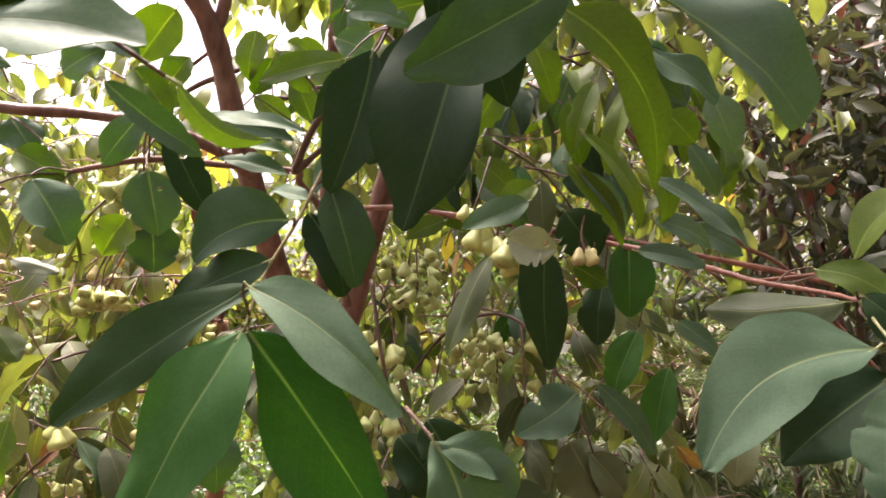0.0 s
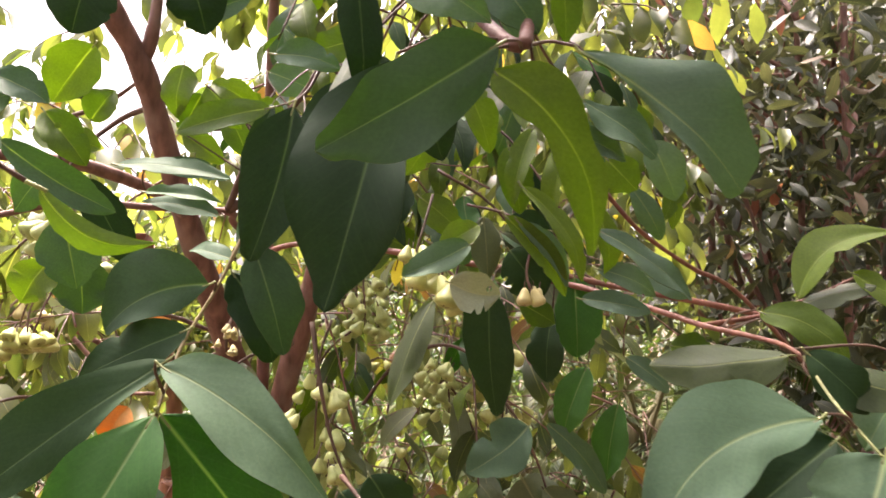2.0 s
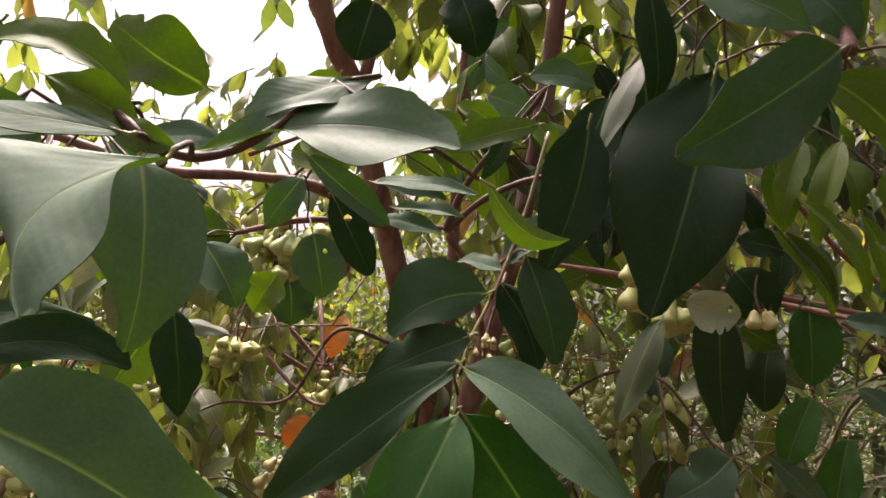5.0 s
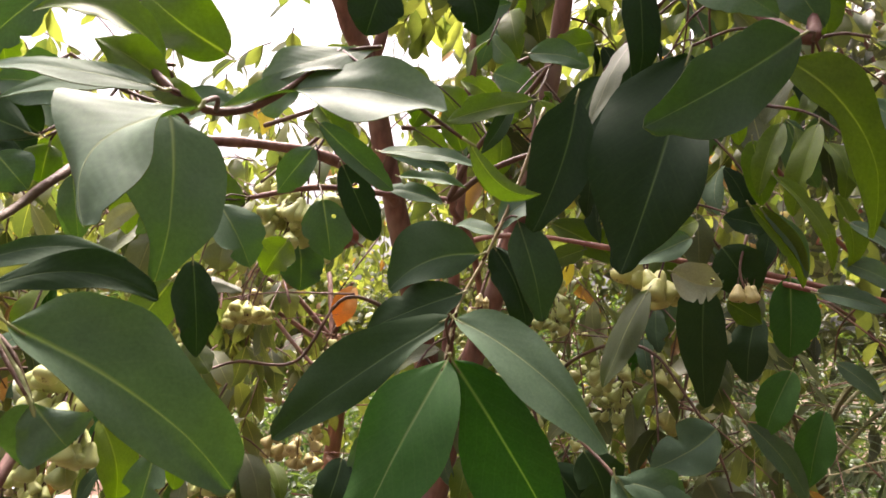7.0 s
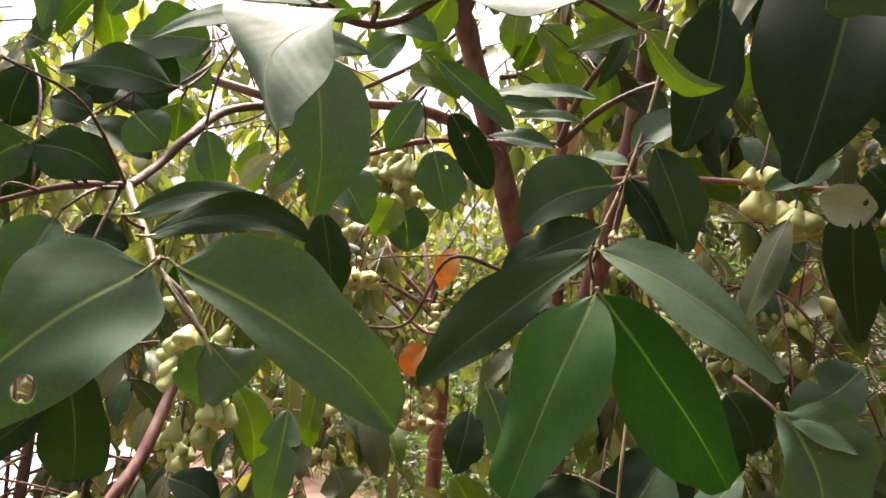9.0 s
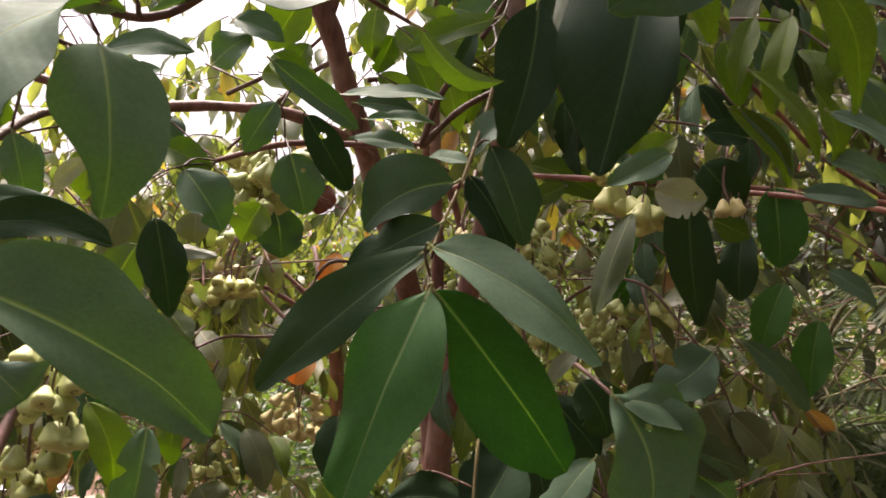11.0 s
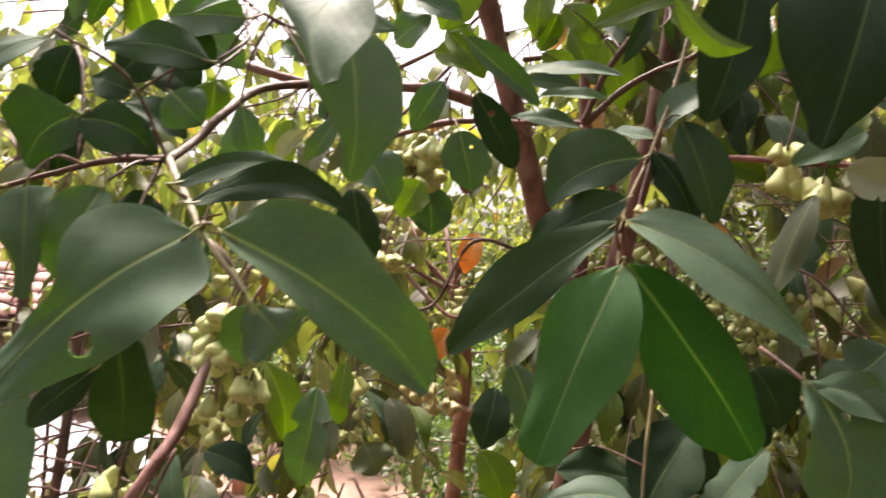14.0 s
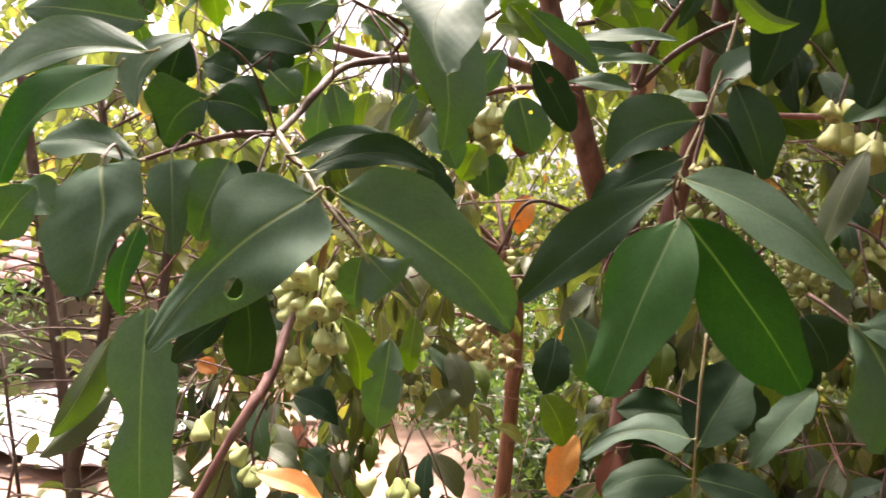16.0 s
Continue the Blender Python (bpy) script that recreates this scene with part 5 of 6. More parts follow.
# ---- its fruit ----
def fruit_mesh(name, mat, seed, plump):
    """A bell-shaped fruit hanging from the origin, one unit wide, with a dimpled end and four calyx lobes."""
    rng = random.Random(seed)
    prof = [(0.0, 0.08), (-0.08, 0.18), (-0.22, 0.25), (-0.40, 0.31), (-0.57, 0.40), (-0.73, 0.475), (-0.88, 0.495), (-1.0, 0.44), (-1.08, 0.32), (-1.06, 0.19), (-0.98, 0.08)]
    sides, verts, faces, slots = 14, [], [], []
    for z, r in prof:
        for k in range(sides):
            w = 2 * math.pi * k / sides
            rr = r * (1 + 0.07 * math.cos(4 * w + seed) * min(1, -z)) * (plump if z < -0.1 else 1)
            verts.append((rr * math.cos(w), rr * math.sin(w), z))
    for i in range(len(prof) - 1):
        for k in range(sides):
            j = (k + 1) % sides
            faces.append((i * sides + k, (i + 1) * sides + k, (i + 1) * sides + j, i * sides + j))
            slots.append(1 if i > 9 else 0)
    faces.append(tuple((len(prof) - 1) * sides + k for k in range(sides))[::-1])
    slots.append(1)
    for q in range(4):
        w = math.pi / 2 * q + 0.4
        c, s = math.cos(w), math.sin(w)
        o = len(verts)
        for a, r, z in ((-0.35, 0.23, -1.01), (0.35, 0.23, -1.01), (0.2, 0.12, -1.11), (-0.2, 0.12, -1.11), (0.0, 0.05, -1.05)):
            verts.append((r * math.cos(w + a), r * math.sin(w + a), z + rng.uniform(-0.01, 0.01)))
        faces += [(o, o + 1, o + 2, o + 3), (o + 3, o + 2, o + 4)]
        slots += [1, 1]
    st, sf = tube([(0, 0, -0.02), (0.02, 0.01, 0.2), (0.0, 0.03, 0.45)], 0.05, 0.035, 6, 3, 0)
    o = len(verts)
    verts += [tuple(v) for v in st]
    faces += [tuple(v + o for v in f) for f in sf]
    slots += [2] * len(sf)
    me = bpy.data.meshes.new(name)
    me.from_pydata(verts, [], faces)
    for m in (mat, CALYX, TWIG):
        me.materials.append(m)
    me.polygons.foreach_set("material_index", slots)
    me.polygons.foreach_set("use_smooth", np.ones(len(me.polygons), dtype=bool))
    return me


FRUITS = {m: [fruit_mesh("fruit", m, 7 * i + 1, p) for i, p in enumerate((0.9, 1.0, 1.12))] for m in (FRUIT_PALE, FRUIT_GREEN, FRUIT_TAN)}
cluster_count = 0


def cluster(centre, n, rx, rz, size, mat):
    """Fruit hanging on short forked stalks round a hanging stem."""
    global cluster_count
    cluster_count += 1
    rng = random.Random(100 + cluster_count)
    c = Vector(centre)
    top = c + Vector((rng.uniform(-0.01, 0.01), rng.uniform(0, 0.02), rz + size * 1.3))
    v, f = tube([top + Vector((0.01, 0.02, 0.05)), top, c + Vector((0, 0, rz * 0.3)), c - Vector((0, 0, rz * 0.5))], 0.0022, 0.0012, 6, 4)
    stem = mesh_object("fruit_stalk", v, f, [TWIG], tree)
    for _ in range(n):
        p = c + Vector((rng.uniform(-1, 1) * rx, rng.uniform(-1, 1) * rx * 0.8, rng.uniform(-1, 1) * rz + size * 0.5))
        out = Vector((p.x - c.x, p.y - c.y, 0))
        ob = new("fruit", rng.choice(FRUITS[mat]))
        attach(ob, stem)
        tilt = min(1.0, out.length / 0.04) * rng.uniform(0.2, 1.0)
        axis = Vector((0, 0, 1)) - out.normalized() * tilt * 1.1 + Vector((rng.uniform(-0.6, 0.6), rng.uniform(-0.4, 0.7), 0))
        s = size * rng.uniform(0.72, 1.15)
        ob.matrix_basis = Matrix.Translation(p) @ axis.to_track_quat("Z", "Y").to_matrix().to_4x4() @ Matrix.Diagonal((s, s, s, 1))


cluster((0.092, 1.100, 1.643), 9, 0.042, 0.034, 0.0328, FRUIT_PALE)
cluster((0.207, 1.019, 1.644), 4, 0.014, 0.005, 0.0197, FRUIT_TAN)
cluster((0.180, 1.588, 1.499), 13, 0.037, 0.051, 0.0331, FRUIT_PALE)
cluster((0.201, 1.595, 1.406), 4, 0.029, 0.011, 0.0320, FRUIT_PALE)
cluster((0.066, 1.742, 1.432), 18, 0.051, 0.051, 0.0218, FRUIT_GREEN)
cluster((-0.515, 1.219, 1.715), 16, 0.024, 0.062, 0.0276, FRUIT_GREEN)
cluster((-0.645, 1.352, 1.541), 5, 0.027, 0.016, 0.0312, FRUIT_PALE)
cluster((-0.666, 1.304, 1.302), 3, 0.010, 0.010, 0.0290, FRUIT_PALE)
cluster((-0.663, 1.714, 1.219), 16, 0.062, 0.048, 0.0301, FRUIT_TAN)
cluster((-0.362, 1.818, 1.342), 10, 0.056, 0.056, 0.0296, FRUIT_GREEN)
cluster((-0.577, 0.823, 1.442), 13, 0.035, 0.028, 0.0283, FRUIT_GREEN)
cluster((-0.574, 0.821, 1.376), 16, 0.035, 0.043, 0.0268, FRUIT_GREEN)
cluster((-0.628, 0.849, 1.317), 8, 0.021, 0.025, 0.0232, FRUIT_GREEN)
cluster((-0.579, 0.702, 1.222), 6, 0.028, 0.018, 0.0239, FRUIT_GREEN)
cluster((-0.588, 1.080, 1.073), 6, 0.035, 0.012, 0.0308, FRUIT_GREEN)
cluster((-0.704, 1.806, 1.200), 16, 0.055, 0.047, 0.0299, FRUIT_TAN)
cluster((-0.394, 1.031, 1.708), 8, 0.026, 0.030, 0.0313, FRUIT_GREEN)
cluster((-0.734, 0.795, 1.223), 5, 0.029, 0.017, 0.0257, FRUIT_GREEN)
cluster((0.060, 1.025, 1.684), 4, 0.014, 0.007, 0.0232, FRUIT_PALE)
cluster((-0.078, 1.138, 1.457), 16, 0.041, 0.065, 0.0235, FRUIT_GREEN)
cluster((-0.074, 1.500, 1.603), 16, 0.034, 0.045, 0.0246, FRUIT_GREEN)
cluster((0.090, 1.668, 1.423), 13, 0.056, 0.043, 0.0261, FRUIT_GREEN)
cluster((-0.511, 1.226, 1.704), 8, 0.036, 0.027, 0.0310, FRUIT_PALE)
cluster((-0.656, 1.381, 1.537), 5, 0.031, 0.012, 0.0342, FRUIT_PALE)
cluster((-0.110, 1.588, 1.615), 18, 0.048, 0.066, 0.0264, FRUIT_GREEN)
cluster((-0.133, 1.506, 1.314), 13, 0.056, 0.034, 0.0291, FRUIT_GREEN)
cluster((-0.553, 1.277, 1.753), 9, 0.060, 0.035, 0.0288, FRUIT_PALE)
cluster((-0.682, 1.379, 1.536), 5, 0.032, 0.016, 0.0334, FRUIT_PALE)
cluster((0.091, 1.570, 1.470), 13, 0.064, 0.046, 0.0255, FRUIT_GREEN)
cluster((0.210, 1.587, 1.408), 5, 0.041, 0.014, 0.0278, FRUIT_PALE)
cluster((-0.625, 0.862, 1.439), 8, 0.034, 0.022, 0.0253, FRUIT_GREEN)
cluster((-0.636, 0.862, 1.338), 6, 0.030, 0.037, 0.0231, FRUIT_GREEN)
cluster((-0.644, 0.892, 1.428), 5, 0.028, 0.018, 0.0275, FRUIT_GREEN)
cluster((-0.662, 1.511, 1.656), 8, 0.080, 0.040, 0.0292, FRUIT_GREEN)
cluster((-0.020, 1.794, 1.048), 8, 0.080, 0.040, 0.0292, FRUIT_PALE)
cluster((-0.084, 0.789, 1.589), 10, 0.009, 0.017, 0.0075, FRUIT_TAN)


# ---- the rest of its crown: hanging sprays ----
def spray_leaf_mesh(i, w, a, bend, mats):
    v, f, s, uv = leaf_shape(1.0, w, a, bend, 900 + i, i % 3, None, 14, 6, thick=0.006)
    ob = mesh_object("leaf", v, f, mats, None, "", uv, s)
    me = ob.data
    bpy.data.objects.remove(ob)
    return me


SPRAYS = [spray_leaf_mesh(i, w, a, c, [m, LEAF_UNDER, TWIG]) for i, (w, a, c, m) in enumerate(((0.42, 0.08, 0.0, LEAF), (0.46, 0.10, 0.05, LEAF_YOUNG_LIT), (0.38, 0.06, -0.05, LEAF_SKYLIT), (0.44, 0.14, 0.03, LEAF_DULL), (0.40, 0.09, 0.04, LEAF_SHADED), (0.45, 0.07, -0.03, LEAF_DEEP), (0.48, 0.12, 0.08, LEAF_DULL), (0.40, 0.05, -0.08, LEAF_BACKLIT), (0.36, 0.16, 0.02, LEAF_YOUNG_LIT), (0.43, 0.03, 0.06, LEAF_DULL), (0.44, 0.10, -0.02, LEAF), (0.39, 0.12, 0.0, LEAF_DULL)))]


def near_spray(rnd, p, way, span, per, size, kinds=SPRAYS):
    """A drooping twig with leaves that can be told apart."""
    p, way = Vector(p), Vector(way).normalized()
    end = p + way * span - Vector((0, 0, 0.06))
    v, f = tube([p, p + way * span * 0.5, end], 0.0030, 0.0014, 6, 4)
    twig = mesh_object("twig", v, f, [TWIG], tree)
    side = way.cross(Vector((0, 0, 1))).normalized()
    for k in range(per):
        t = (k // 2 + 0.7) / (per / 2)
        at = p.lerp(end, min(t, 1.0))
        hand = 1 if k % 2 else -1
        axis = side * hand * rnd.uniform(0.2, 0.9) + way * rnd.uniform(0.1, 0.8) + Vector((0, 0, -rnd.uniform(0.3, 1.5)))
        nrm = Vector((rnd.gauss(0, 0.6), rnd.gauss(0, 0.6) - 0.6, 0.8))
        ob = new("leaf", rnd.choice(kinds))
        attach(ob, twig)
        s = rnd.uniform(*size)
        ob.matrix_basis = frame_of(at, axis, nrm) @ Matrix.Diagonal((s, s, s, 1))


def sprays(label, rng, places, size=(0.08, 0.14), per=7, mat=FOLIAGE):
    """Drooping twigs with paired hanging leaves, scattered through the crown."""
    base, axis, nrm, ln = [], [], [], []
    stems_v, stems_f = [], []
    for p in places:
        way = unit(np.array([rng.normal(), rng.normal(), -0.5 + 0.5 * rng.normal()]))
        span = rng.uniform(0.16, 0.34)
        line = [p, p + way * span * 0.5 + [0, 0, -0.01], p + way * span + [0, 0, -0.06]]
        v, f = tube([tuple(a) for a in line], 0.0028, 0.0014, 5, 3)
        o = len(stems_v)
        stems_v += [tuple(a) for a in v]
        stems_f += [tuple(a + o for a in g) for g in f]
        for k in range(per):
            t = (k // 2 + 0.6) / (per / 2)
            at = p + way * span * t + [0, 0, -0.06 * t * t]
            hand = 1 if k % 2 else -1
            side = unit(np.cross(way, [0, 0, 1.0])) * hand
            base.append(at)
            axis.append(unit(side * rng.uniform(0.2, 0.9) + way * rng.uniform(0.1, 0.8) + np.array([0, 0, -rng.uniform(0.3, 1.5)])))
            nrm.append(unit(np.array([rng.normal() * 0.7, rng.normal() * 0.7 - 0.5, 0.8])))
            ln.append(rng.uniform(*size))
    ln = np.array(ln)
    stems = mesh_object("fine_twig", stems_v, stems_f, [TWIG], tree)
    crown = leaf_cloud("crown", mat, base, axis, nrm, ln, ln * 0.44, tree, label, 0.09)
    tagged(crown, kind="stuff"), tagged(stems, kind="stuff")


rnd = random.Random(11)
for k in range(30):
    ang, far = radians(rnd.uniform(-52, 14)), rnd.uniform(1.15, 1.55)
    high = rnd.uniform(0.95, 2.15)
    if -0.48 < ang < -0.22 and high < 1.72 or -0.8 < ang < 0.05 and high > 1.72:
        continue
    near_spray(rnd, (far * math.sin(ang), 0.1 + far * math.cos(ang), high), (rnd.gauss(0, 1), rnd.gauss(0, 1), -0.5 + rnd.gauss(0, 0.4)), rnd.uniform(0.14, 0.26), 6, (0.08, 0.13))


# dull, folded and eaten leaves hanging low on the shaded side
for k in range(46):
    ang, far = radians(rnd.uniform(-50, 12)), rnd.uniform(1.25, 1.9)
    high = rnd.uniform(0.95, 1.55)
    if -0.48 < ang < -0.22:
        continue
    near_spray(rnd, (far * math.sin(ang), 0.1 + far * math.cos(ang), high), (rnd.gauss(0, 1), rnd.gauss(0, 1), -0.6 + rnd.gauss(0, 0.4)), rnd.uniform(0.12, 0.22), 6, (0.06, 0.11), [SPRAYS[k] for k in (1, 3, 3, 6, 6, 8, 8, 9, 1, 9, 0, 5)])


for k in range(14):
    ang, far = radians(rnd.uniform(-11, 16)), rnd.uniform(1.0, 1.5)
    near_spray(rnd, (far * math.sin(ang), 0.1 + far * math.cos(ang), 1.56 + far * math.tan(radians(rnd.uniform(15, 30)))), (rnd.gauss(0, 1), rnd.gauss(0, 1), -0.3 + rnd.gauss(0, 0.4)), rnd.uniform(0.14, 0.24), 6, (0.08, 0.12), [SPRAYS[1], SPRAYS[1], SPRAYS[0], SPRAYS[4]])


def bunch(centre, n, spread, size, seed, mat):
    """A loose bunch of small fruit on a drooping stalk, deeper in the crown."""
    rr = random.Random(seed)
    c = Vector(centre)
    v, f = tube([c + Vector((0.02, 0.02, 0.12)), c + Vector((0, 0, 0.05)), c - Vector((0, 0, spread))], 0.0024, 0.0012, 5, 3)
    stem = mesh_object("fruit_stalk", v, f, [TWIG], tree)
    for _ in range(n):
        ob = new("fruit", rr.choice(FRUITS[mat]))
        attach(ob, stem)
        ob.matrix_basis = Matrix.Translation(c + Vector((rr.gauss(0, spread), rr.gauss(0, spread), rr.gauss(0, spread * 1.3)))) @ Euler((rr.gauss(0, 0.6), rr.gauss(0, 0.6), rr.uniform(0, 6))).to_matrix().to_4x4() @ Matrix.Scale(size * rr.uniform(0.7, 1.2), 4)


def ring(rng, count, near, far, left, right, low, high):
    """Points in a slice of a ring round the tree's open side."""
    a = np.radians(rng.uniform(left, right, count))
    d = np.sqrt(rng.uniform(near ** 2, far ** 2, count))
    return np.stack([d * np.sin(a), 0.1 + d * np.cos(a), rng.uniform(low, high, count)], axis=1)


def window(rng, p):
    """Thins the crown where the bright clearing shows through."""
    a = np.degrees(np.arctan2(p[:, 0], p[:, 1] - 0.1))
    e = np.degrees(np.arctan2(p[:, 2] - 1.56, np.hypot(p[:, 0], p[:, 1] - 0.1)))
    inside = (a > -22) & (a < -13.5) & (e > -2) & (e < 7.5)
    stem = (a > -26) & (a < -14.5) & (e > -34) & (e < -5) & (p[:, 1] < 2.6)
    luck = rng.random(len(p))
    return p[~(inside & (luck > 0.12)) & ~(stem & (luck > 0.06))]


rng = np.random.default_rng(5)
for k, p in enumerate(window(rng, ring(rng, 52, 1.45, 2.4, -55, 12, 0.85, 1.75))):
    bunch(p, 6 + k % 8, 0.032, 0.021 + 0.004 * (k % 3), 300 + k, (FRUIT_GREEN, FRUIT_PALE, FRUIT_GREEN, FRUIT_TAN)[k % 4])
sprays("hanging olive-green leaves of the middle crown", rng, window(rng, np.concatenate([ring(rng, 170, 1.5, 2.7, -49, 16, 1.05, 1.75), ring(rng, 50, 1.5, 2.7, -14, 16, 0.75, 1.1)])))
sprays("hanging lower leaves", rng, ring(rng, 60, 1.4, 2.6, -13, 9, 0.45, 1.15))
# crown sprays in FOLIAGE_FAR are a lit copy: sunlight put into lighter leaf colour
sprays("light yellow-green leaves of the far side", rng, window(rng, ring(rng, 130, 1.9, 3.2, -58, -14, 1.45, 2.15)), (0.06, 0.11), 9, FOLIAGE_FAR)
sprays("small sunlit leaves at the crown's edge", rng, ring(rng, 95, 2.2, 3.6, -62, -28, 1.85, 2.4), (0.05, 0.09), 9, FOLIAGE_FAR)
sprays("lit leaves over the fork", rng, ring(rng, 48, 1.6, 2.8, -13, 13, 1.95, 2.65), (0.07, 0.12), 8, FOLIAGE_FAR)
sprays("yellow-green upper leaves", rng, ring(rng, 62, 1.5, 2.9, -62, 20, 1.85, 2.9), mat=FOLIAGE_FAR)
sprays("dark upper leaves", rng, ring(rng, 18, 1.6, 2.6, -9, 11, 1.95, 2.8), (0.1, 0.16))
sprays("small far leaves of the crown", rng, window(rng, ring(rng, 200, 2.0, 3.4, -50, 14, 0.95, 2.5)), (0.05, 0.09), 9)
upper = np.random.default_rng(77)
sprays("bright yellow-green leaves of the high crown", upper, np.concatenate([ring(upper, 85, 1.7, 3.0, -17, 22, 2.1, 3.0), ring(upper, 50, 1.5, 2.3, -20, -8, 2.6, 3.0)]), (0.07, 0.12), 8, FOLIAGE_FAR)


def twig_tangle(rng, count):
    """Thin bare forking twigs through the middle of the crown."""
    verts, faces = [], []
    for p in ring(rng, count, 1.25, 2.6, -55, 16, 0.8, 2.05):
        p = Vector(p)
        d = Vector((rng.normal(), rng.normal(), rng.normal() * 0.6)).normalized()
        span = rng.uniform(0.15, 0.5)
        q = p + d * span * 0.5 + Vector((0, 0, 0.03))
        ends = [(p, q, p + d * span, 0.0026), (q, q + Vector((rng.normal(), rng.normal(), 0.5 * rng.normal())) * 0.06, q + Vector((rng.normal(), rng.normal(), 0.5 * rng.normal())) * 0.12, 0.002)]
        for a, m, e, r in ends:
            v, f = tube([a, m, e], r, r * 0.4, 5, 4, 0.1)
            o = len(verts)
            verts += [tuple(c) for c in v]
            faces += [tuple(i + o for i in g) for g in f]
    tagged(mesh_object("fine_twig", verts, faces, [BARK], tree), kind="stuff")


twig_tangle(rng, 170)
# sprays added overhead, mostly above the view, to keep light off what hangs below
sprays("added shading leaves over the trunk", rng, ring(rng, 60, 0.9, 2.2, -24, 14, 2.75, 3.4), (0.13, 0.2))
sprays("added shading leaves of the far crown", rng, ring(rng, 40, 2.4, 5.0, -4, 40, 3.1, 4.2), (0.13, 0.2))
sprays("added shading leaves of the upper crown", rng, ring(rng, 180, 0.1, 1.7, 0, 178, 2.6, 3.3), (0.12, 0.19))


# ---- background trees and shrubs ----
def crown_points(rng, clumps, per, centre, radii, clump_r):
    c = unit(rng.normal(size=(clumps, 3))) * (rng.random((clumps, 1)) ** 0.45) * np.array(radii) + np.array(centre)
    p = np.repeat(c, per, axis=0) + rng.normal(size=(clumps * per, 3)) * clump_r
    return p


def background_tree(name, label, base, height, radii, clumps, per, leaf_len, mat, bark, seed, stems=1, lean=0.2, clump_r=0.16, ratio=0.42, low=0.35, category="tree", down=0.5, group=""):
    rng = np.random.default_rng(seed)
    rnd = random.Random(seed)
    top = thing(name, base, label, category, group)
    b = Vector(base)
    centre = b + Vector((0, 0, height - radii[2]))
    for s in range(stems):
        a = rnd.uniform(0, 6.3)
        foot = b + Vector((math.cos(a), math.sin(a), 0)) * 0.06 * (stems > 1) * height * 0.4
        head = centre + Vector((math.cos(a) * radii[0] * 0.35, math.sin(a) * radii[1] * 0.35, radii[2] * 0.4)) * (1 if stems > 1 else 0.4)
        mid = foot.lerp(head, 0.5) + Vector((rnd.uniform(-1, 1), rnd.uniform(-1, 1), 0)) * lean * height * 0.12
        r = height * 0.007 if stems > 1 else height * 0.02
        v, f = tube([foot - Vector((0, 0, 0.05)), foot.lerp(mid, 0.6), mid, head], r, r * 0.45, 10, 6, 0.12, seed + s)
        mesh_object("trunk", v, f, [bark], top)
        for k in range(5):
            t = rnd.uniform(low, 0.95)
            p = foot.lerp(head, t)
            e = centre + Vector((rnd.uniform(-1, 1) * radii[0], rnd.uniform(-1, 1) * radii[1], rnd.uniform(-0.6, 0.9) * radii[2])) * 0.85
            v, f = tube([p, p.lerp(e, 0.5) + Vector((0, 0, 0.06 * height * rnd.random())), e], r * 0.45, r * 0.12, 7, 6, 0.12, seed + k)
            mesh_object("limb", v, f, [bark], top)
    p = crown_points(rng, clumps, per, centre, radii, clump_r)
    p = p[p[:, 2] > 0.05]
    ln = rng.uniform(0.65, 1.15, len(p)) * leaf_len
    c = leaf_cloud("crown", mat, p, rand_dirs(rng, len(p), down), rng.normal(size=(len(p), 3)) + [0, -0.3, 0.9], ln, ln * ratio, top)
    tagged(c, kind="stuff")
    return top


background_tree("dark_leaved_tree", "dull dark-leaved tree with many thin reddish stems", (1.75, 3.5, 0), 4.2, (1.5, 0.8, 1.6), 520, 13, 0.125, FOLIAGE_DARK, BARK, 21, 6, 0.5, 0.15, 0.33, 0.3, down=0.4)
background_tree("dark_leaved_tree", "dull dark-leaved tree behind the palm", (3.6, 5.2, 0), 5.0, (1.8, 1.0, 2.4), 560, 13, 0.14, FOLIAGE_DARK, BARK, 22, 4, 0.4, 0.18, 0.33, 0.3, down=0.4)
# the last five stand unseen behind the viewpoint, added to dim light from there
for i, (ang, far, h, rx, rz) in enumerate(((-54, 13, 4.4, 2.8, 2.1), (-42, 15, 3.4, 3.0, 1.6), (-30, 13, 3.5, 2.6, 1.6), (-19, 12, 2.0, 2.4, 0.9), (-8, 11, 4.6, 2.2, 2.2), (4, 11, 6.0, 2.6, 2.9), (17, 11, 7.0, 2.8, 3.4), (30, 10, 7.5, 3.0, 3.6), (44, 9, 7.0, 3.0, 3.4), (-66, 11, 5.0, 2.8, 2.3), (110, 8, 5.5, 2.6, 2.6), (150, 9, 3.8, 2.4, 1.8), (185, 9, 3.6, 2.4, 1.7), (-140, 9, 3.8, 2.4, 1.8), (-105, 9, 4.6, 2.6, 2.2))):
    background_tree("leafy_tree", "light green leafy tree in the distance", (far * math.sin(radians(ang)), far * math.cos(radians(ang)), 0), h, (rx, rx * 0.7, rz), 360, 14, 0.20, FOLIAGE_FAR, BARK_GREY, 40 + i, 1, 0.4, 0.30, 0.45, 0.4, group="trees round the clearing")


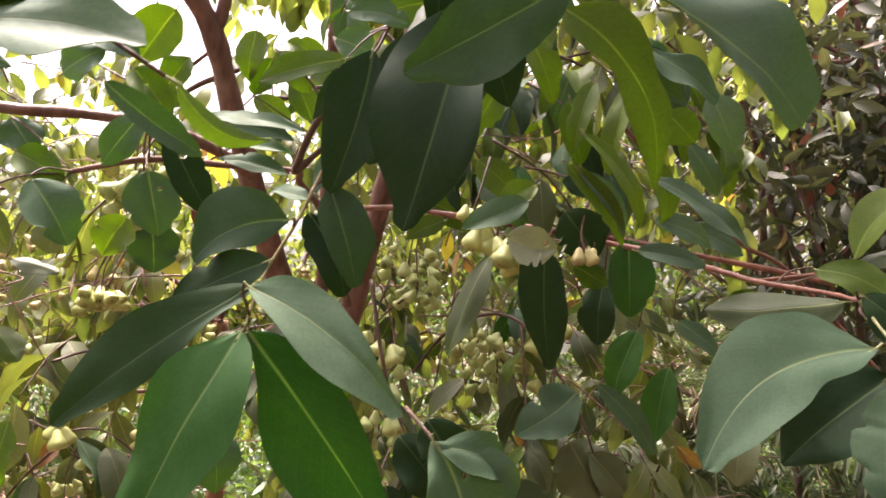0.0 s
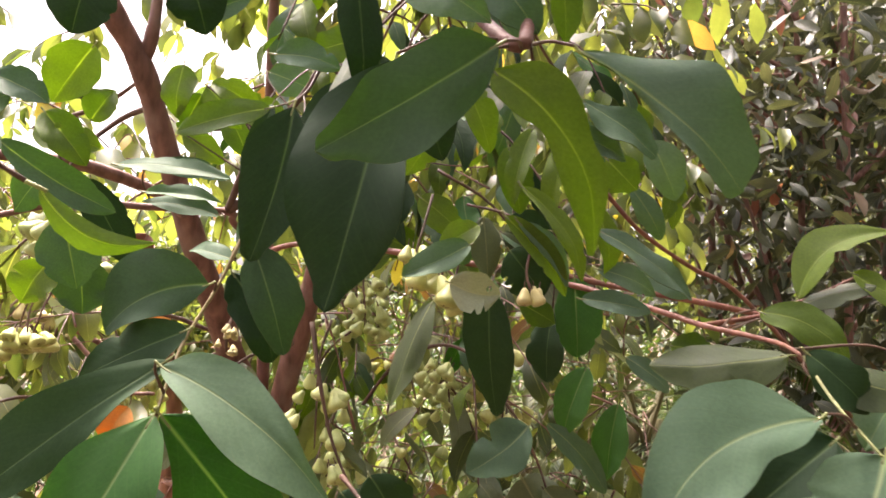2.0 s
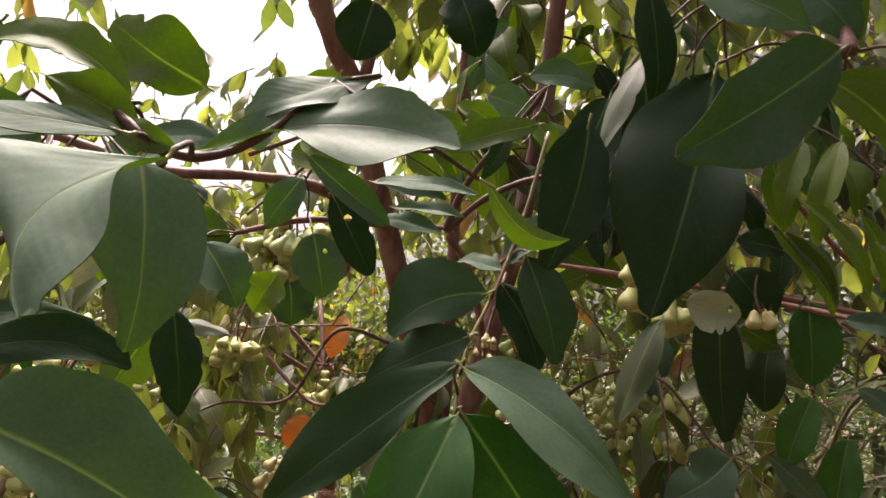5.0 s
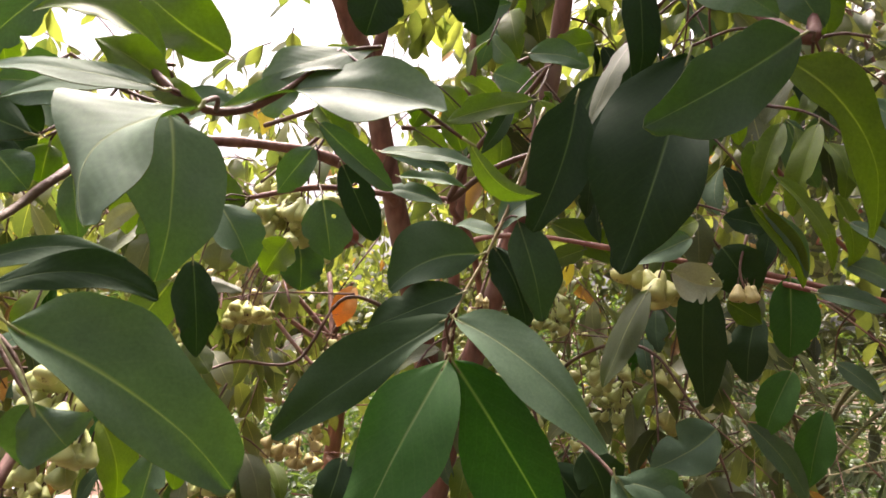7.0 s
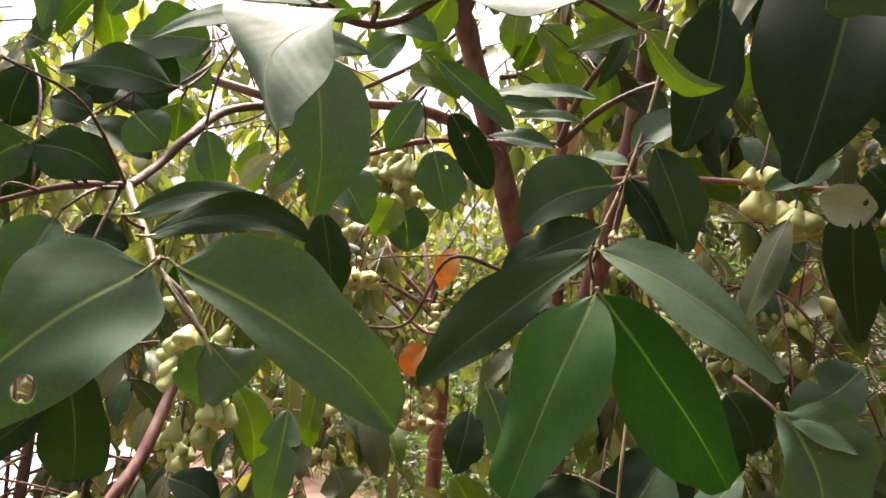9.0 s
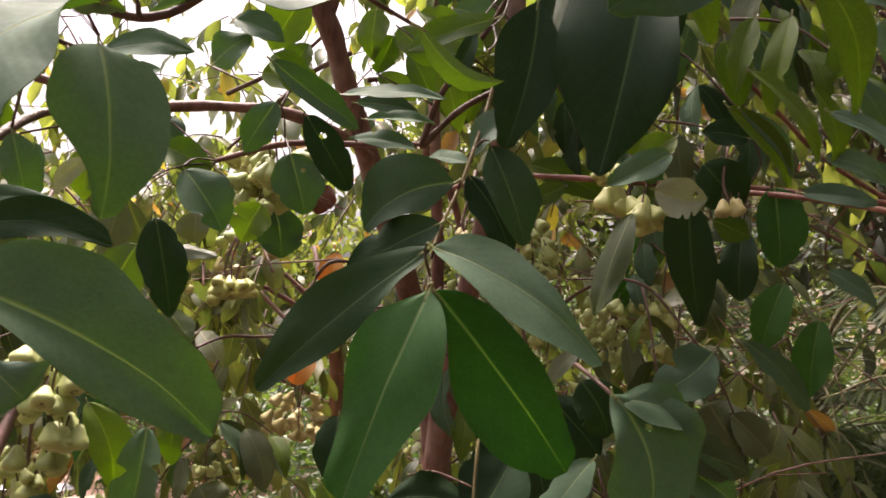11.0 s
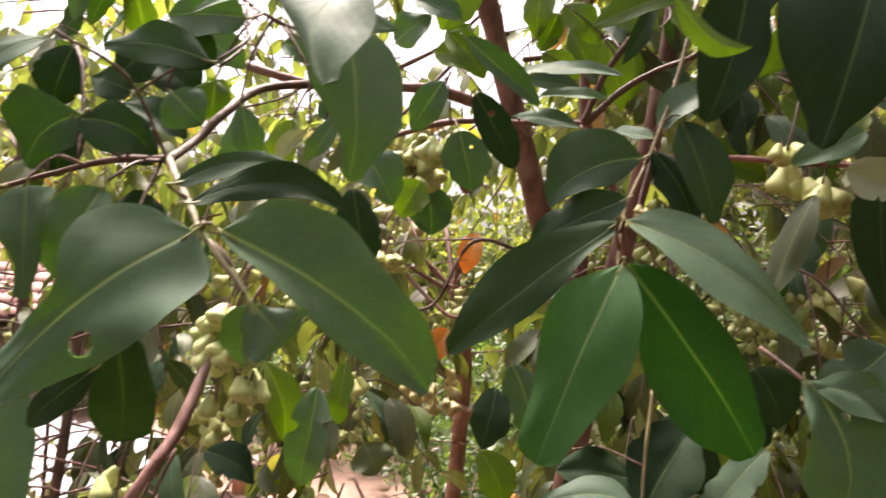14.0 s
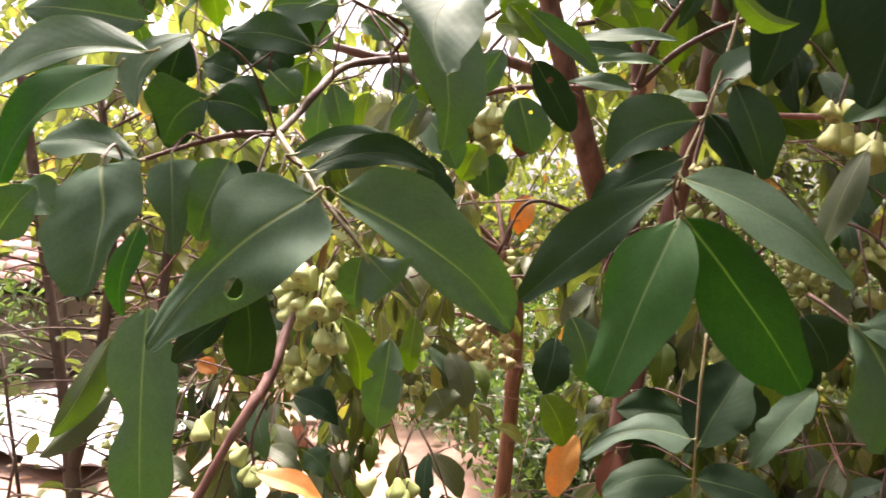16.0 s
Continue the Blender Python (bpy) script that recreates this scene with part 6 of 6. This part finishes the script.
def palm(base, height, fronds, length, seed):
    rnd, rng = random.Random(seed), np.random.default_rng(seed)
    top = thing("areca_palm", base, "areca palm with arching feathery fronds and tan stem", "palm", "palms")
    b = Vector(base)
    for s in range(2):
        foot = b + Vector((rnd.uniform(-0.15, 0.15), rnd.uniform(-0.15, 0.15), 0))
        v, f = tube([foot - Vector((0, 0, 0.05)), foot.lerp(b + Vector((0, 0, height)), 0.5) + Vector((0.08 * (s - 0.5), 0, 0)), b + Vector((0.1 * (s - 0.5), 0, height))], 0.032, 0.022, 10, 6)
        mesh_object("stem", v, f, [PALM_STEM], top)
    for k in range(fronds):
        a = 2.4 * k + rnd.uniform(-0.3, 0.3)
        rise = rnd.uniform(0.15, 0.95)
        start = b + Vector((0, 0, height * rnd.uniform(0.85, 1.05)))
        out = Vector((math.cos(a), math.sin(a), 0))
        pts = [start, start + out * length * 0.3 + Vector((0, 0, rise * length * 0.42)), start + out * length * 0.68 + Vector((0, 0, rise * length * 0.45)), start + out * length * 0.98 + Vector((0, 0, rise * length * 0.05 - 0.12))]
        v, f = tube(pts, 0.009, 0.002, 6, 8, 0.02)
        rib = mesh_object("frond", v, f, [PALM_STEM], top)
        line = smooth_line(pts, 22)
        base_, axis, nrm, ln = [], [], [], []
        for i in range(9, len(line) - 1):
            d = (line[i + 1] - line[i - 1]).normalized()
            side = d.cross(Vector((0, 0, 1))).normalized()
            t = i / len(line)
            for hand in (-1, 1):
                base_.append(tuple(line[i]))
                axis.append(tuple(side * hand * 0.9 + d * 0.55 + Vector((0, 0, -0.25 - 0.3 * rnd.random()))))
                nrm.append((rnd.uniform(-0.2, 0.2), rnd.uniform(-0.2, 0.2), 1))
                ln.append(length * 0.17 * math.sin(math.pi * (0.12 + 0.83 * t)) * rnd.uniform(0.85, 1.1))
        ln = np.array(ln)
        tagged(leaf_cloud("frond_blade", FROND, base_, axis, nrm, ln, np.full(len(ln), 0.013), rib, "", 0.05), kind="stuff")


palm((0.95, 3.7, 0), 0.75, 17, 1.1, 3)
palm((2.0, 3.7, 0), 0.55, 13, 0.9, 4)
palm((0.85, 3.05, 0), 1.2, 13, 1.0, 5)

# unseen trees beside and behind the viewpoint, added to cut sky light
for i, (ang, far, h) in enumerate(((75, 4.4, 5.0), (112, 4.6, 4.2), (150, 5.0, 4.6), (188, 5.0, 4.2), (228, 5.2, 4.6))):
    background_tree("leafy_tree", "unseen dense green leafy tree added to dim the grove", (far * math.sin(radians(ang)), far * math.cos(radians(ang)), 0), h, (1.7, 1.7, h * 0.44), 330, 14, 0.20, FOLIAGE, BARK_GREY, 60 + i, 1, 0.4, 0.30, 0.45, 0.4, group="trees round the clearing")



def shrub(base, size, seed, mat=FOLIAGE_SHRUB, leaf_len=0.09, clumps=60, ratio=0.3):
    background_tree("shrub", "low green leafy shrub growing from sandy ground", base, size[2], (size[0], size[1], size[2] * 0.5), clumps, 12, leaf_len, mat, BARK_GREY, seed, 4, 0.3, 0.09, ratio, 0.2, "shrub", -0.2, "shrubs round the clearing")


for i, (ang, far, sx, sz) in enumerate(((38, 4.4, 0.8, 0.7), (30, 4.3, 0.7, 0.75), (22, 4.8, 0.8, 0.85), (15, 5.0, 0.8, 1.0), (8, 4.6, 0.7, 0.9), (1, 5.2, 0.8, 1.2), (-6, 4.8, 0.7, 1.0), (-13, 5.4, 0.8, 1.05), (-18, 4.7, 0.55, 0.75), (-23, 4.6, 0.55, 0.72), (-21, 6.2, 0.8, 0.95), (-28, 6.4, 0.9, 1.0), (-34, 7.0, 1.0, 1.2), (-40, 8.0, 1.0, 1.5), (-47, 9.0, 1.0, 1.4), (-3, 7.0, 1.2, 2.0), (10, 7.0, 1.3, 2.2), (25, 6.6, 1.2, 2.0), (-12, 7.5, 1.2, 1.4), (-62, 6.0, 0.9, 1.2), (-55, 8.5, 1.0, 1.6), (-27, 5.3, 0.55, 0.85), (-31, 5.5, 0.6, 0.8), (-35, 5.7, 0.6, 0.85), (-39, 6.0, 0.6, 0.8), (-15, 5.2, 0.6, 0.9), (-21, 5.4, 0.5, 0.8), (6, 3.1, 0.4, 0.45), (10, 3.5, 0.45, 0.6), (14, 3.0, 0.45, 0.45), (18, 3.3, 0.5, 0.6), (23, 3.1, 0.45, 0.5), (28, 3.4, 0.5, 0.6), (33, 3.3, 0.5, 0.55), (13, 4.0, 0.5, 0.85), (20, 4.1, 0.5, 0.8), (26, 4.2, 0.5, 0.85), (38, 3.6, 0.5, 0.6))):
    shrub((far * math.sin(radians(ang)), far * math.cos(radians(ang)), 0), (sx, sx * 0.8, sz), 70 + i, clumps=int(95 * sx * sx * max(sz, 0.8)) + 30)


for i, (ang, far, sx, sz) in enumerate(((4, 2.75, 0.4, 0.5), (9, 2.5, 0.4, 0.55), (14, 2.7, 0.45, 0.62), (19, 2.5, 0.4, 0.55), (24, 2.7, 0.45, 0.6), (29, 2.55, 0.4, 0.55), (34, 2.8, 0.45, 0.6), (40, 2.7, 0.45, 0.6), (12, 3.2, 0.5, 0.8), (21, 3.2, 0.5, 0.8), (30, 3.2, 0.5, 0.8), (-3, 3.0, 0.4, 0.6), (-15.5, 3.6, 0.36, 0.75), (-12, 3.4, 0.42, 0.7), (-18.5, 4.2, 0.36, 0.62), (-8, 3.3, 0.42, 0.65))):
    shrub((far * math.sin(radians(ang)), far * math.cos(radians(ang)), 0), (sx, sx, sz), 130 + i, leaf_len=0.085, clumps=110, ratio=0.36)


# ---- second rose apple stem with a cut stub ----
def second_stem():
    top = thing("young_rose_apple_tree", (-0.898, 2.420, 0.000), "slim reddish rose apple stem with a cut branch stub", "tree")
    v, f = tube([(-0.918, 2.400, -0.050), (-0.898, 2.430, 0.350), (-0.868, 2.460, 0.850), (-0.858, 2.470, 1.250), (-0.898, 2.450, 1.450)], 0.032, 0.026, 14, 8, 0.06, 5)
    mesh_object("trunk", v, f, [POLE], top)
    v, f = tube([(-0.863, 2.445, 0.930), (-0.843, 2.430, 1.000), (-0.834, 2.425, 1.025)], 0.030, 0.028, 14, 5, 0.05, 6)
    mesh_object("stub", v, f, [POLE], top, "cut branch stub")
    for k, (a, b) in enumerate((((-0.898, 2.450, 1.430), (-1.218, 2.350, 1.650)), ((-0.898, 2.450, 1.430), (-0.768, 2.200, 1.620)), ((-0.868, 2.460, 1.300), (-0.518, 2.550, 1.520)), ((-0.898, 2.450, 1.400), (-1.068, 2.700, 1.750)), ((-0.878, 2.460, 1.100), (-1.168, 2.300, 1.200)))):
        a, b = Vector(a), Vector(b)
        v, f = tube([a, a.lerp(b, 0.5) + Vector((0, 0, 0.05)), b, b + (b - a) * 0.4 + Vector((0, 0, -0.06))], 0.012, 0.005, 8, 5, 0.1, k)
        mesh_object("limb", v, f, [BARK], top)


second_stem()


# ---- thorny shrub with bare spurs ----
def thorny_shrub(base):
    rnd = random.Random(8)
    top = thing("thorny_shrub", base, "dark-stemmed shrub with short bare spurs and sparse small leaves", "shrub")
    b = Vector(base)
    stems = (((0, 0, -0.05), (0.02, 0, 0.6), (-0.02, 0, 1.0), (-0.13, 0.02, 1.42), (-0.2, 0.0, 1.9)), ((-0.02, 0, 0.95), (0.05, 0.0, 1.15), (0.09, 0.02, 1.45), (0.08, 0.0, 1.8)), ((0.01, 0, 0.5), (0.14, 0.03, 0.85), (0.24, 0.0, 1.15), (0.27, 0.02, 1.6)), ((0.05, 0.1, -0.05), (0.06, 0.1, 0.7), (0.08, 0.1, 1.3)), ((-0.2, 0.05, -0.05), (-0.24, 0.05, 0.6), (-0.3, 0.02, 1.2)), ((-0.35, -0.05, -0.05), (-0.33, 0, 0.5), (-0.22, 0, 0.95)))
    base_, axis, nrm, ln = [], [], [], []
    for q, pts in enumerate(stems):
        r = 0.021 if q == 0 else 0.015 if q < 3 else 0.007
        line = [b + Vector(p) for p in pts]
        v, f = tube(line, r, r * 0.5, 9, 8, 0.14, q)
        stem = mesh_object("stem", v, f, [BARK_DARK], top)
        fine = smooth_line(line, 10)
        for i in range(4, len(fine)):
            for _ in range(2 if q < 3 else 1):
                a = rnd.uniform(0, 6.3)
                d = Vector((math.cos(a), math.sin(a), rnd.uniform(-0.1, 0.6)))
                reach = rnd.uniform(0.03, 0.13) if rnd.random() < 0.7 else rnd.uniform(0.15, 0.32)
                e = fine[i] + d * reach
                v, f = tube([fine[i], fine[i].lerp(e, 0.5) + Vector((0, 0, 0.01)), e], 0.0035, 0.0012, 5, 3, 0.1, i)
                mesh_object("spur", v, f, [BARK_DARK], stem)
                for _ in range(2 if reach > 0.14 else 1):
                    if rnd.random() < 0.75:
                        base_.append(tuple(fine[i].lerp(e, rnd.uniform(0.5, 1))))
                        axis.append((rnd.gauss(0, 1), rnd.gauss(0, 1), rnd.gauss(0.1, 0.4)))
                        nrm.append((rnd.gauss(0, 0.4), rnd.gauss(0, 0.4), 1))
                        ln.append(rnd.uniform(0.035, 0.06))
    ln = np.array(ln)
    tagged(leaf_cloud("foliage", FOLIAGE_FAR, base_, axis, nrm, ln, ln * 0.5, top), kind="stuff")


thorny_shrub((-1.40, 1.06, 0))


# ---- white sheet on the ground, small tiled hut ----
def white_sheet():
    m, n, l, b = material("white_plastic", 0.45, 0, 0.5)
    l.new(ramp_node(n, l, noise_node(n, l, 2.2, 5), [(0.35, (0.22, 0.22, 0.25)), (0.6, (0.44, 0.44, 0.46))]), b.inputs["Base Color"])
    bump_node(n, l, b, noise_node(n, l, 12, 4), 0.4, 0.02)
    cols, rows, verts, faces = 40, 34, [], []
    for i in range(rows + 1):
        for j in range(cols + 1):
            x, y = -5.4 + 1.9 * j / cols, 2.6 + 1.7 * i / rows
            x, y = x + 0.15 * noise.noise(Vector((i * 0.3, 1, 0))), y + 0.15 * noise.noise(Vector((j * 0.3, 4, 0)))
            fold = abs(noise.noise(Vector((x * 2.2, y * 3.1, 3)))) * 0.10 + 0.03 * noise.noise(Vector((x * 7, y * 7, 1)))
            verts.append((x, y, 0.085 + fold))
    for i in range(rows):
        for j in range(cols):
            a = i * (cols + 1) + j
            faces.append((a, a + 1, a + cols + 2, a + cols + 1))
    ob = mesh_object("plastic_sheet", verts, faces, [m])
    thick = ob.modifiers.new("thickness", "SOLIDIFY")
    thick.thickness = 0.006
    tagged(ob, "crumpled white plastic sheet lying on sandy ground", "sheet")


white_sheet()


def box_mesh(name, size, at, mat, parent, bevel=0.006):
    bm = bmesh.new()
    bmesh.ops.create_cube(bm, size=1)
    bmesh.ops.scale(bm, vec=size, verts=bm.verts)
    bmesh.ops.bevel(bm, geom=bm.edges[:], offset=bevel, segments=2, affect="EDGES")
    me = bpy.data.meshes.new(name)
    bm.to_mesh(me)
    bm.free()
    me.materials.append(mat)
    ob = new(name, me)
    attach(ob, parent)
    ob.matrix_basis = at
    return ob


def hut():
    tile, n, l, b = material("roof_tile", 0.85)
    rnd_ = n.new("ShaderNodeObjectInfo").outputs["Random"]
    col = ramp_node(n, l, rnd_, [(0.0, (0.30, 0.15, 0.13)), (0.5, (0.42, 0.23, 0.20)), (1.0, (0.52, 0.33, 0.29))])
    col = mix_node(n, l, 0.5, col, ramp_node(n, l, noise_node(n, l, 30, 4), [(0.3, (0.5, 0.5, 0.5)), (0.7, (1, 1, 1))]), "MULTIPLY")
    l.new(col, b.inputs["Base Color"])
    wall, n, l, b = material("hut_wall", 0.9)
    l.new(ramp_node(n, l, noise_node(n, l, 4, 5), [(0.3, (0.30, 0.24, 0.19)), (0.7, (0.45, 0.38, 0.31))]), b.inputs["Base Color"])
    base = (-7.0, 4.6, 0)
    top = thing("tiled_hut", base, "small low hut with a red clay tiled roof", "hut")
    turn = pose(*base, 0, 0, 32)
    box_mesh("wall", (3.0, 1.6, 0.75), turn @ pose(0, 0.5, 0.375), wall, top)
    for x in (-1.7, -0.6, 0.6, 1.7):
        box_mesh("post", (0.09, 0.09, 0.95), turn @ pose(x, -0.65, 0.475), BARK_GREY, top)
    slope = 28
    roof = box_mesh("roof", (4.0, 1.75, 0.05), turn @ pose(0, -0.12, 1.30, slope, 0, 0), BARK_DARK, top)
    box_mesh("roof", (4.0, 1.75, 0.05), turn @ pose(0, 1.40, 1.30, -slope, 0, 0), BARK_DARK, top)
    verts, faces = [], []
    for i in range(7):
        a = math.pi * i / 6
        for y in (0.0, 0.22):
            verts.append((0.075 * math.cos(a), y, 0.03 * math.sin(a)))
        for y in (0.0, 0.22):
            verts.append((0.062 * math.cos(a), y, 0.03 * math.sin(a) - 0.012))
    for i in range(6):
        o = 4 * i
        faces += [(o, o + 4, o + 5, o + 1), (o + 2, o + 3, o + 7, o + 6), (o, o + 2, o + 6, o + 4), (o + 1, o + 5, o + 7, o + 3)]
    first = mesh_object("roof_tile", verts, faces, [tile])
    me = first.data
    bpy.data.objects.remove(first)
    for r in range(9):
        for c in range(27):
            ob = new("roof_tile", me)
            attach(ob, roof)
            ob.matrix_parent_inverse = roof.matrix_basis.inverted()
            ob.matrix_basis = turn @ pose(0, -0.12, 1.30, slope, 0, 0) @ pose(-1.95 + 0.15 * c, -0.875 + 0.19 * r, 0.04, -3, 0, 0)


hut()


def weathered_board():
    base = (-3.05, 3.72, 0)
    top = thing("weathered_board", base, "pale grey weathered board on bricks beside the sandy path", "board")
    box_mesh("board", (0.62, 0.22, 0.035), pose(*base[:2], 0.19, 3, 2, 38), BARK_GREY, top)
    for x in (-0.22, 0.2):
        box_mesh("brick", (0.1, 0.2, 0.22), pose(*base[:2], 0.06, 0, 0, 38) @ pose(x, 0, 0), POLE, top)


weathered_board()


# ---- grass and fallen leaves ----
def ground_cover():
    rng = np.random.default_rng(9)
    for label, tufts, left, right, near, far, tall in (("tufts of green grass and weeds", 900, 4, 50, 3.4, 7.5, 0.26), ("sparse weeds on sandy ground", 160, -50, 4, 4.6, 8.0, 0.2)):
        t = ring(rng, tufts, near, far, left, right, 0.0, 0.03)
        p = np.repeat(t, 13, axis=0) + rng.normal(size=(tufts * 13, 3)) * [0.05, 0.05, 0.005]
        d = rng.normal(size=p.shape) * [0.6, 0.6, 0.15] + [0, 0, 0.9]
        ln = rng.uniform(0.4, 1.1, len(p)) * tall
        ob = leaf_cloud("grass", GRASS, p, d, rng.normal(size=p.shape), ln, ln * 0.09, None, label, -0.12)
        tagged(ob, label, "grass", "", "stuff")
    p = ring(rng, 1900, 1.0, 7.0, -180, 180, 0.045, 0.06)
    d = rng.normal(size=p.shape) * [1, 1, 0.12]
    ln = rng.uniform(0.05, 0.12, len(p))
    ob = leaf_cloud("leaf_litter", LITTER, p, d, rng.normal(size=p.shape) * 0.3 + [0, 0, 1], ln, ln * 0.45)
    tagged(ob, "dry brown fallen leaves on sandy ground", "leaf litter", "", "stuff")


ground_cover()
